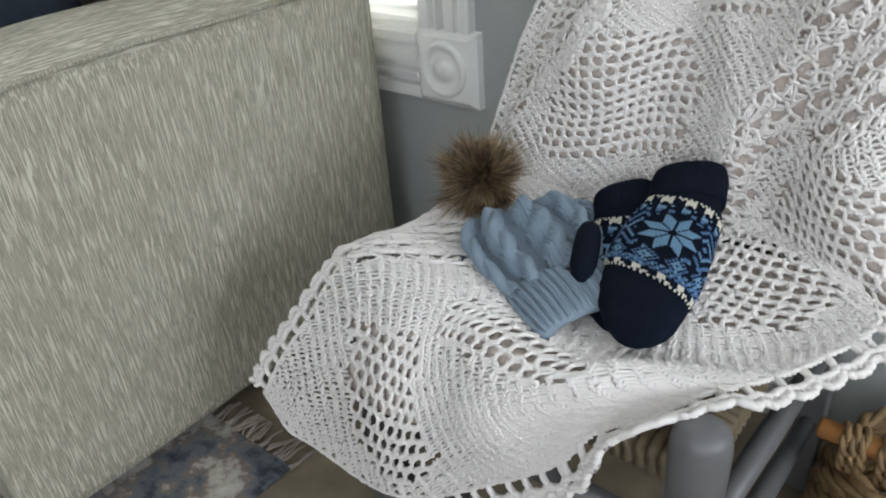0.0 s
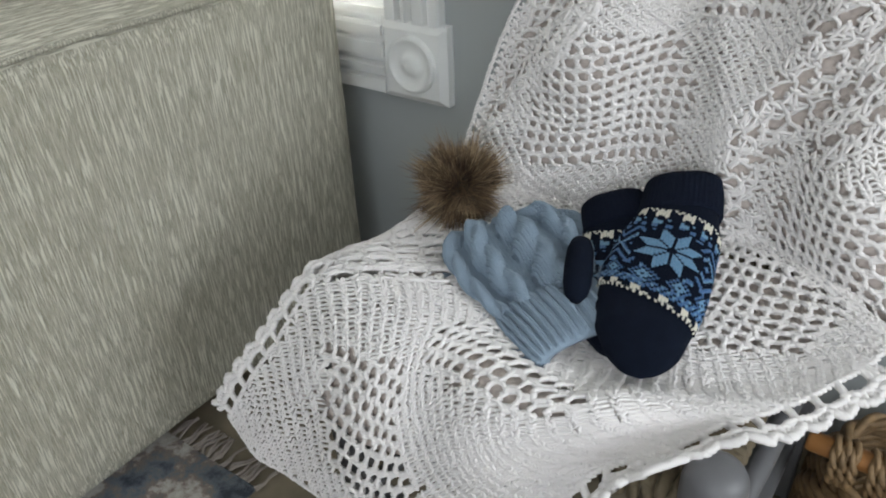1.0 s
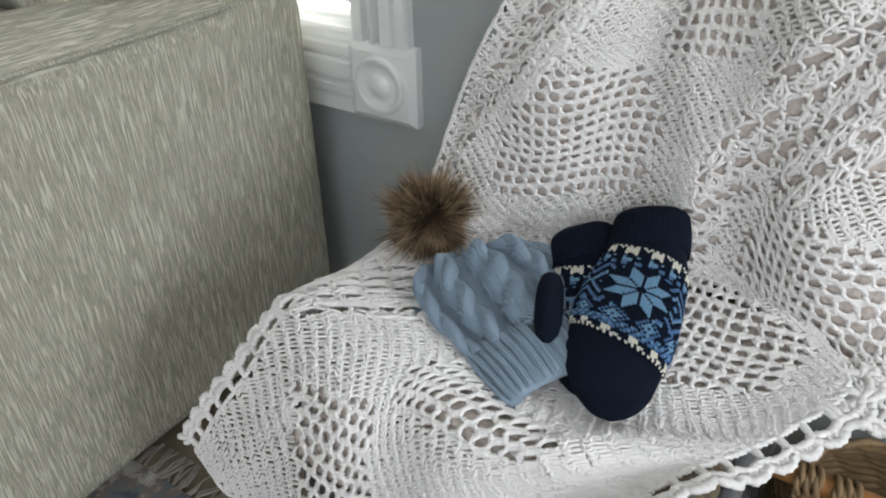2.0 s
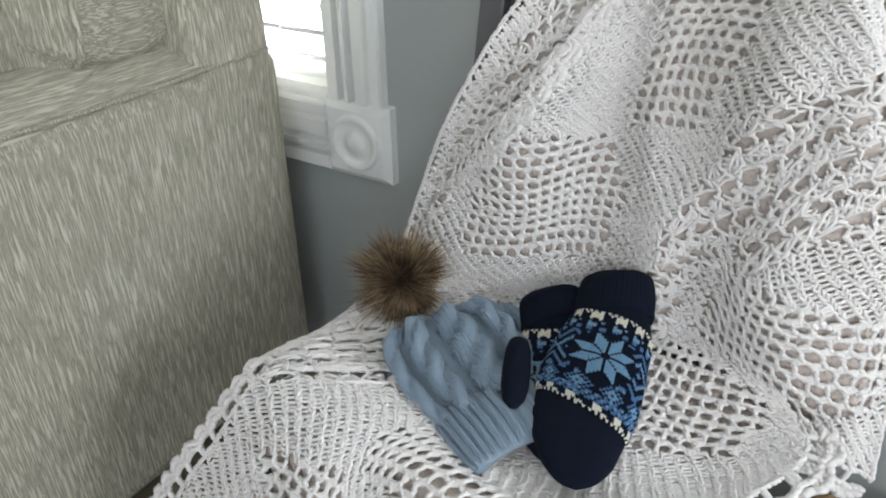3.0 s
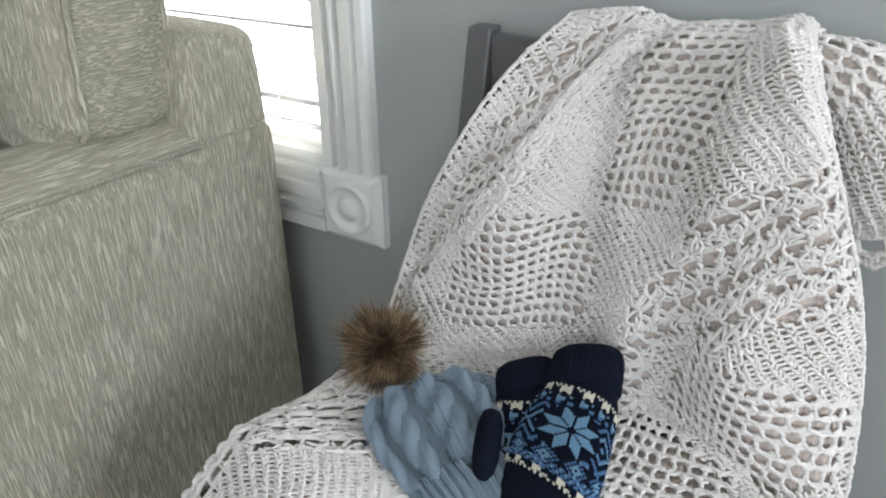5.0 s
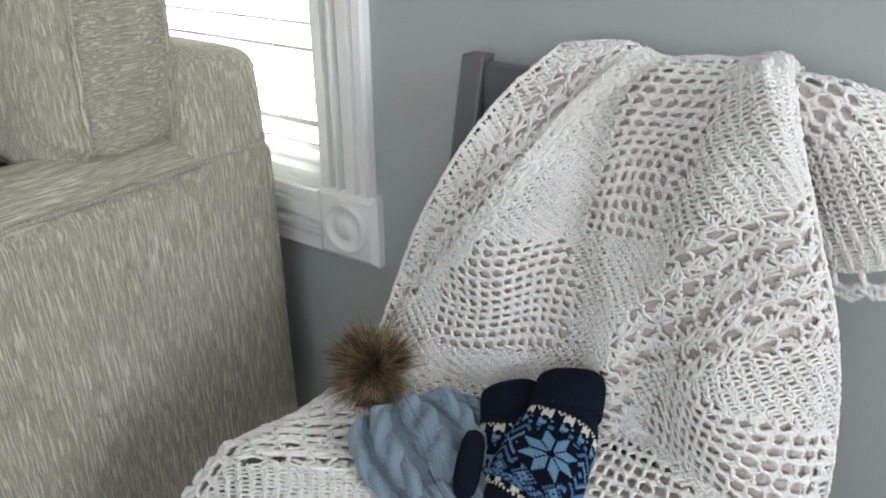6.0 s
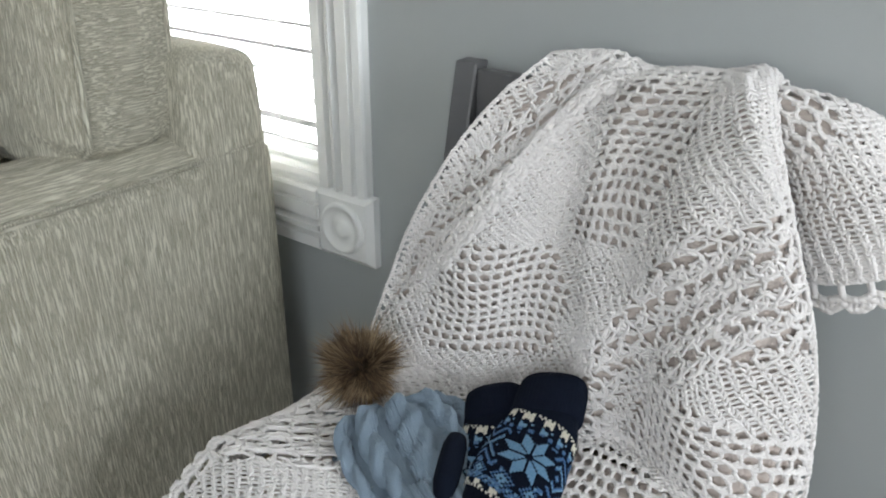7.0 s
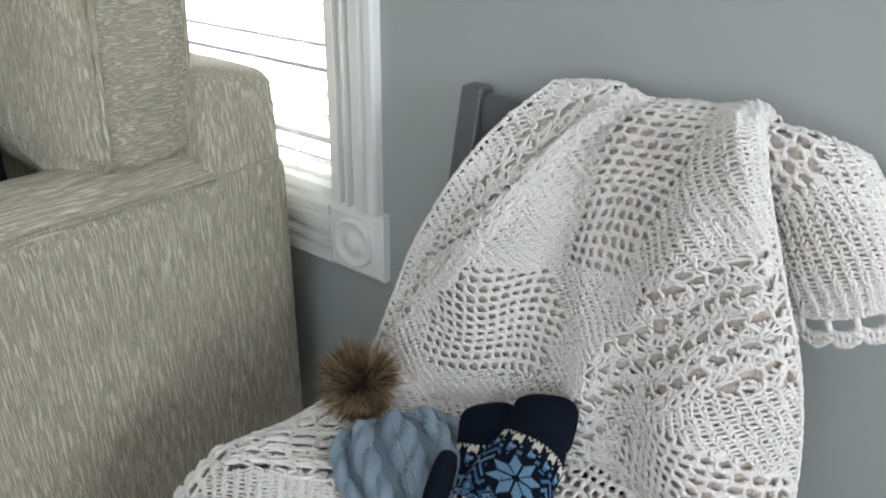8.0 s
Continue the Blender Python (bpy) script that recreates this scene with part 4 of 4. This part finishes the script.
def mitten(name, mit, thumb=None, label=""):
    holder = thing(name, tuple(mit.o + mit.l * 0.14 - mit.n * 0.04), label, "mitten", "pair of mittens")
    ns, na = 60, 48
    s, a = np.meshgrid(np.linspace(0, 1, ns), np.arange(na) * math.tau / na, indexing="ij")
    p = mit.at(s, a)
    me = mesh_of("shell", p.reshape(-1, 3), grid_faces(ns, na) + [tuple(range(na))], FLEECE)
    part("shell", me, parent=holder, label="navy fleece palm and tip")
    # ribbed cuff, a little proud of the shell
    ns = 26
    na = 132
    s, a = np.meshgrid(np.linspace(-0.01, 0.235, ns), np.arange(na) * math.tau / na, indexing="ij")
    p = mit.at(np.clip(s, 0, 1), a)
    n = mit.normal(np.clip(s, 0.02, 1), a)
    roll = np.sin(np.pi * np.clip((s + 0.01) / 0.245, 0, 1)) ** 0.4
    p = p + n * (0.0012 + 0.0045 * roll + 0.0006 * np.cos(a * 44))[..., None]
    part("cuff", mesh_of("cuff", p.reshape(-1, 3), grid_faces(ns, na), NAVY), parent=holder, label="ribbed navy knit cuff")

    def lay(col, row):
        # rows lean across the hand; the lower edge waves
        x = (col - COLS / 2 - 2) * KNIT
        w = 0.072 + row * 0.00250
        t = w + 0.45 * x + 0.006 * np.sin(x * 55) * np.clip((row - 26) / 20, 0, 1)
        sh = np.clip(t / mit.length, 0, 1)
        half = np.interp(sh, [0, 0.03, 0.18, 0.24, 0.33, 0.52, 0.68, 0.8, 0.9], [0.032, 0.040, 0.042, 0.046, 0.054, 0.060, 0.058, 0.050, 0.038]) * mit.half
        q = np.clip(x / half, -1.35, 1.35)
        ang = np.pi / 2 - q * 1.25
        return mit.at(sh, ang) + mit.normal(sh, ang) * 0.0012, mit.normal(sh, ang)

    def keep(c, r):
        x = (c + 0.5 - COLS / 2 - 2) * KNIT
        t = (0.072 + r * 0.00250 + 0.45 * x) / mit.length
        half = np.interp(t, [0, 0.03, 0.18, 0.24, 0.33, 0.52, 0.68, 0.8, 0.9], [0.032, 0.040, 0.042, 0.046, 0.054, 0.060, 0.058, 0.050, 0.038]) * mit.half
        return np.abs(x) < half * 1.3

    tu, index = vee(lay, COLS, ROWS, keep, KNIT, 0.0009, fair_isle)
    me = quad_mesh("knit_panel", tu, [NAVY, SKY, MID, CREAM], index)
    part("knit_panel", me, parent=holder, label="patterned knit panel with a pale blue star")["kind"] = "stuff"
    if thumb:
        a0, b0, r0 = np.array(thumb[0]), np.array(thumb[1]), thumb[2]
        prof = [(-0.12, 0.3), (-0.06, 0.75), (0.1, 0.95), (0.4, 1.0), (0.7, 0.96), (0.9, 0.75), (0.98, 0.45), (1.02, 0.05)]
        part("thumb", turned(a0, b0, [(t, q * r0) for t, q in prof], 28), FLEECE, holder, "navy fleece thumb")
    return holder


UPV = (-0.17, -0.28, 0.94)
mitten("mitten", Mitten((-0.208, 0.952, 0.543), (0.074, -0.265, -0.066), UPV, 0.90), None, "navy mitten with blue snowflake knit on top of another")
mitten("mitten", Mitten((-0.280, 0.930, 0.507), (0.150, -0.235, -0.058), (-0.2, -0.25, 0.94), 0.82, 0.232), ((-0.262, 0.832, 0.486), (-0.229, 0.755, 0.477), 0.0150), "navy mitten with blue knit band and thumb showing")


class Hat:
    """A knit cap lying flat: crown at the start of its axis, turned-up brim at the end."""

    def __init__(self, crown, mouth):
        self.o = np.array(crown, float)
        ax = np.array(mouth, float) - self.o
        self.length = np.linalg.norm(ax)
        self.l = ax / self.length
        n = np.array((0.02, -0.10, 1.0))
        n -= self.l * (n @ self.l)
        self.n = n / np.linalg.norm(n)
        self.r = np.cross(self.n, self.l)

    def base(self, s, a, fat=1.0):
        w = np.interp(s, [0, 0.03, 0.08, 0.16, 0.3, 0.5, 0.68, 0.85, 1], [0.020, 0.042, 0.060, 0.073, 0.080, 0.077, 0.065, 0.059, 0.057])
        t = np.interp(s, [0, 0.03, 0.1, 0.3, 0.6, 0.8, 1], [0.010, 0.016, 0.019, 0.020, 0.019, 0.019, 0.018])
        ca, sa = np.cos(a), np.sin(a)
        x = w * fat * np.sign(ca) * np.abs(ca) ** 0.85
        z = t * fat * np.sign(sa) * np.abs(sa) ** 0.75
        return self.o + (s * self.length)[..., None] * self.l + x[..., None] * self.r + z[..., None] * self.n

    def normal(self, s, a):
        e = 0.012
        ds = self.base(np.minimum(s + e, 1), a) - self.base(np.maximum(s - e, 0), a)
        da = self.base(s, a + e) - self.base(s, a - e)
        n = np.cross(ds, da)
        n = n / np.maximum(np.linalg.norm(n, axis=-1), 1e-9)[..., None]
        return n * np.sign((n * self.n).sum(-1) * np.sin(a) + 1e-9)[..., None]

    def cable(self, s, a):
        """Height of the twisted cables over the ground between them."""
        k = a / math.pi * 5.0 + 0.15
        q = (k - np.floor(k)) * 2 - 1
        ph = s * math.tau * 2.5 + np.floor(k) * 0.9
        best = np.zeros_like(q)
        for sgn in (1, -1):
            c = 0.27 * np.sin(ph) * sgn
            over = 1.0 + 0.30 * np.cos(ph) * sgn
            best = np.maximum(best, np.sqrt(np.clip(1 - ((q - c) / 0.50) ** 2, 0, 1)) * over)
        best = best * np.sqrt(np.clip((1 - np.abs(q)) / 0.22, 0, 1))
        return 0.0170 * best * np.clip(s / 0.08, 0.4, 1) - 0.0070


hat = Hat((-0.388, 0.861, 0.458), (-0.199, 0.741, 0.441))
beanie = thing("knit_hat", tuple(hat.o + hat.l * 0.12 - hat.n * 0.03), "grey-blue cable knit hat with a brown fur pompom", "hat")
ns, na = 90, 200
s, a = np.meshgrid(np.linspace(0, 0.72, ns), np.arange(na) * math.tau / na, indexing="ij")
p = hat.base(s, a) + hat.normal(s, a) * (hat.cable(s, a) - 0.0012)[..., None]
part("crown", mesh_of("crown", p.reshape(-1, 3), grid_faces(ns, na), BLUE), parent=beanie, label="cable knit crown")
HC, HR = 66, 46


def hat_lay(col, row):
    a = (col / HC) * math.pi * 1.12 - 0.06 * math.pi
    s = row / HR * 0.70 + 0.01
    n = hat.normal(s, a)
    return hat.base(s, a) + n * (hat.cable(s, a) + 0.0003)[..., None], n


tu, _ = vee(hat_lay, HC, HR, lambda c, r: r >= 0, 0.0042, 0.0019)
part("crown_stitches", quad_mesh("crown_stitches", tu, BLUE), parent=beanie)["kind"] = "stuff"
ns, na = 40, 300
s, a = np.meshgrid(np.linspace(0.0, 1.0, ns), np.arange(na) * math.tau / na, indexing="ij")
ribs = 0.0027 * np.cos(a * 34)
edge = np.sin(np.pi * np.clip(s, 0, 1)) ** 0.35
sh = 0.655 + s * 0.345
p = hat.base(sh, a) + hat.normal(sh, a) * (0.001 + 0.0085 * edge + ribs * edge)[..., None]
inner = hat.base(1.0 - s[: ns // 2] * 0.5, a[: ns // 2], 0.86)
allp = np.concatenate([p.reshape(-1, 3), inner.reshape(-1, 3)])
part("brim", mesh_of("brim", allp, grid_faces(ns + ns // 2, na), BLUE), parent=beanie, label="ribbed turned-up brim")
BC, BR = 100, 22


def brim_lay(col, row):
    a = (col / BC) * math.pi * 1.12 - 0.06 * math.pi
    s = np.clip(row / BR, 0, 1)
    sh = 0.66 + s * 0.335
    e = np.sin(np.pi * s) ** 0.35
    n = hat.normal(sh, a)
    return hat.base(sh, a) + n * (0.0012 + 0.0085 * e + 0.0028 * np.cos(a * 34) * e)[..., None], n


tu, _ = vee(brim_lay, BC, BR, lambda c, r: (c % 2 == 0), 0.0036, 0.0009)
part("brim_stitches", quad_mesh("brim_stitches", tu, BLUE), parent=beanie)["kind"] = "stuff"

# fur pompom: thousands of fine hairs, dark at the root and tan at the tip
HAIR = bpy.data.materials.new("brown_faux_fur")
HAIR.use_nodes = True
ht = HAIR.node_tree
hb = ht.nodes["Principled BSDF"]
hb.inputs["Roughness"].default_value = 0.6
at_ = ht.nodes.new("ShaderNodeAttribute")
at_.attribute_name = "along"
isl = ht.nodes.new("ShaderNodeNewGeometry")
jit = ht.nodes.new("ShaderNodeMath")
jit.operation = "MULTIPLY_ADD"
jit.inputs[1].default_value = 0.5
ht.links.new(isl.outputs["Random Per Island"], jit.inputs[0])
ht.links.new(at_.outputs["Fac"], jit.inputs[2])
hr = ht.nodes.new("ShaderNodeValToRGB")
for pos, col in ((0.4, (0.022, 0.013, 0.009, 1)), (0.8, (0.075, 0.043, 0.026, 1)), (1.02, (0.22, 0.14, 0.075, 1)), (1.35, (0.55, 0.42, 0.26, 1))):
    e = hr.color_ramp.elements.new(min(1, pos / 1.5))
    e.color = col
hr.color_ramp.elements.remove(hr.color_ramp.elements[0])
hr.color_ramp.elements.remove(hr.color_ramp.elements[-1])
dv = ht.nodes.new("ShaderNodeMath")
dv.operation = "DIVIDE"
dv.inputs[1].default_value = 1.5
ht.links.new(jit.outputs[0], dv.inputs[0])
ht.links.new(dv.outputs[0], hr.inputs[0])
ht.links.new(hr.outputs[0], hb.inputs["Base Color"])
POM, PR = np.array((-0.447, 0.877, 0.488)), 0.040
nh = 18000
dirs = rng.normal(0, 1, (nh, 3))
dirs /= np.linalg.norm(dirs, axis=1)[:, None]
heads = rng.normal(0, 1, (600, 3))
heads /= np.linalg.norm(heads, axis=1)[:, None]
own = np.argmax(dirs @ heads.T, axis=1)
bend = (heads[own] - dirs) * 0.75 + rng.normal(0, 0.5, (600, 3))[own] + rng.normal(0, 0.24, (nh, 3)) + np.array((-0.06, 0, 0.10))
tuft = 0.25 * np.stack([np.sin(dirs[:, 1] * 17 + 1), np.sin(dirs[:, 2] * 19), np.sin(dirs[:, 0] * 15 + 2)], axis=1)
size = PR * rng.uniform(0.80, 1.12, nh)
size[rng.random(nh) < 0.06] *= 1.12
steps = np.array((0.15, 0.45, 0.75, 1.0))
hp = POM + size[:, None, None] * (dirs[:, None] * steps[None, :, None] + (bend + tuft)[:, None] * (steps ** 2)[None, :, None] * 0.55)
tv, tf = tubes(hp, np.array((0.31, 0.42, 0.85)), np.array((0.0004, 0.00046, 0.00036, 0.00008))[None], 3)
me = quad_mesh("pompom", [(tv, tf)], HAIR)
attr = me.attributes.new("along", "FLOAT", "POINT")
attr.data.foreach_set("value", (np.tile(np.repeat(steps, 3), nh) + np.repeat(rng.uniform(-0.42, 0.1, 600)[own], 12)).astype(np.float32))
part("pompom", me, parent=beanie, label="brown and tan faux fur pompom")["kind"] = "stuff"
bm = bmesh.new()
bmesh.ops.create_icosphere(bm, subdivisions=3, radius=0.022, matrix=Matrix.Translation(Vector(POM)))
part("pompom_core", bm, FUR, beanie)

# ---- floor things ----
RUGM = bpy.data.materials.new("distressed_rug_pile")
RUGM.use_nodes = True
rt = RUGM.node_tree
rb = rt.nodes["Principled BSDF"]
rb.inputs["Roughness"].default_value = 0.95
rco = rt.nodes.new("ShaderNodeTexCoord")
n1, n2 = rt.nodes.new("ShaderNodeTexNoise"), rt.nodes.new("ShaderNodeTexNoise")
n1.inputs["Scale"].default_value, n1.inputs["Detail"].default_value, n1.inputs["Roughness"].default_value = 9, 8, 0.7
n2.inputs["Scale"].default_value, n2.inputs["Detail"].default_value = 420, 2
for q in (n1, n2):
    rt.links.new(rco.outputs["Object"], q.inputs["Vector"])
rr = rt.nodes.new("ShaderNodeValToRGB")
for pos, col in ((0.36, (0.035, 0.042, 0.055, 1)), (0.44, (0.12, 0.14, 0.16, 1)), (0.5, (0.20, 0.155, 0.13, 1)), (0.54, (0.38, 0.35, 0.31, 1)), (0.62, (0.52, 0.50, 0.46, 1))):
    rr.color_ramp.elements.new(pos).color = col
rr.color_ramp.elements.remove(rr.color_ramp.elements[0])
rr.color_ramp.elements.remove(rr.color_ramp.elements[-1])
rt.links.new(n1.outputs["Fac"], rr.inputs[0])
rt.links.new(rr.outputs[0], rb.inputs["Base Color"])
rbp = rt.nodes.new("ShaderNodeBump")
rbp.inputs["Strength"].default_value, rbp.inputs["Distance"].default_value = 0.8, 0.003
rt.links.new(n2.outputs["Fac"], rbp.inputs["Height"])
rt.links.new(rbp.outputs[0], rb.inputs["Normal"])
rug = thing("rug", (-1.4, 0.2, 0), "worn grey, cream and blue rug with a fringed end", "rug")
bm = box((-2.6, -1.3, 0.0005), (-0.685, 0.648, 0.009), 0.003)
bmesh.ops.subdivide_edges(bm, edges=[e for e in bm.edges if e.calc_length() > 0.5], cuts=40, use_grid_fill=True)
for v in bm.verts:
    v.co.z += 0.0035 * max(0, noise.noise(Vector((v.co.x * 5, v.co.y * 5, 0)))) if v.co.z > 0.004 else 0
part("pile_field", bm, RUGM, rug, "distressed short pile")
FRINGE = material("rug_fringe", (0.30, 0.26, 0.23), 0.95, 60, 0.25, 0.5, 700)
fx = np.arange(-2.58, -0.69, 0.0075)
wob = rng.normal(0, 0.006, (len(fx), 4)).cumsum(axis=1)
fp = np.stack([np.stack([fx + wob[:, k] * 0.8, np.full(len(fx), y), np.full(len(fx), z) + np.abs(wob[:, k]) * 0.15], axis=1) for k, (y, z) in enumerate(((0.645, 0.006), (0.660, 0.005), (0.678, 0.004), (0.698, 0.003)))], axis=1)
part("fringe", quad_mesh("fringe", [tubes(fp, np.array((0, 0.1, 1.0)), np.array((0.0024, 0.0028, 0.002, 0.0012))[None], 6)], FRINGE), parent=rug, label="knotted fringe")["kind"] = "stuff"

SEAGRASS = material("seagrass_braid", (0.21, 0.13, 0.06), 0.6, 70, 0.55, 0.7, 380)
WOODH = material("orange_wood_dowel", (0.34, 0.15, 0.045), 0.45, 40, 0.25, 0.2, 160, stretch=(0.2, 1, 1))
basket = thing("wicker_basket", (0.17, 1.03, 0), "brown braided seagrass basket with a wooden handle", "basket")


def braid(points, r, closed=False):
    """A plaited rope: two strands wound round each other along the points."""
    c = np.asarray(points)
    t = np.gradient(c, axis=0)
    t /= np.linalg.norm(t, axis=1)[:, None]
    side = np.cross(t, np.array((0.11, 0.07, 0.99)))
    side /= np.maximum(np.linalg.norm(side, axis=1), 1e-6)[:, None]
    up = np.cross(side, t)
    run = np.concatenate(([0], np.cumsum(np.linalg.norm(np.diff(c, axis=0), axis=1))))
    out = []
    for k in range(2):
        ph = run / (r * 5.5) * math.tau / 2 + k * math.pi
        q = c + side * (np.cos(ph) * r * 0.55)[:, None] + up * (np.sin(ph) * r * 0.55)[:, None]
        out.append(tubes(q[None], up[None], r * 0.72, 7))
    return out


def oval(z, grow=0.0, n=220):
    a = np.linspace(0, math.tau, n)
    f = 1 + 0.14 * math.sin(math.pi * min(1, z / 0.17)) - 0.12 * (z / 0.17)
    return np.stack([0.175 + (0.165 * f + grow) * np.sign(np.cos(a)) * np.abs(np.cos(a)) ** 0.7, 1.035 + (0.115 * f + grow) * np.sign(np.sin(a)) * np.abs(np.sin(a)) ** 0.7, np.full(n, z)], axis=1)


for k in range(11):
    part("coil", quad_mesh("coil", braid(oval(0.010 + k * 0.0155), 0.0085), SEAGRASS), parent=basket)
bm = bmesh.new()
bmesh.ops.create_circle(bm, cap_ends=True, radius=1, segments=40, matrix=Matrix.Translation((0.175, 1.035, 0.006)) @ Matrix.Diagonal((0.15, 0.105, 1, 1)))
bmesh.ops.solidify(bm, geom=bm.faces[:], thickness=0.004)
part("base", bm, SEAGRASS, basket)
y = 0.985
handle = part("handle", turned((-0.012, y, 0.206), (0.36, y, 0.206), [(0, 0.011), (0.01, 0.0135), (0.5, 0.014), (0.99, 0.0135), (1, 0.011)], 20), WOODH, basket, "orange-brown wooden dowel handle")
for x in (0.018, 0.06, 0.30):
    a = np.linspace(0, math.tau * 3, 90)
    loop = np.stack([x + a * 0.0016, y + 0.019 * np.cos(a), 0.192 + 0.030 * np.sin(a)], axis=1)
    part("binding", quad_mesh("binding", braid(loop, 0.0055), SEAGRASS), parent=handle)
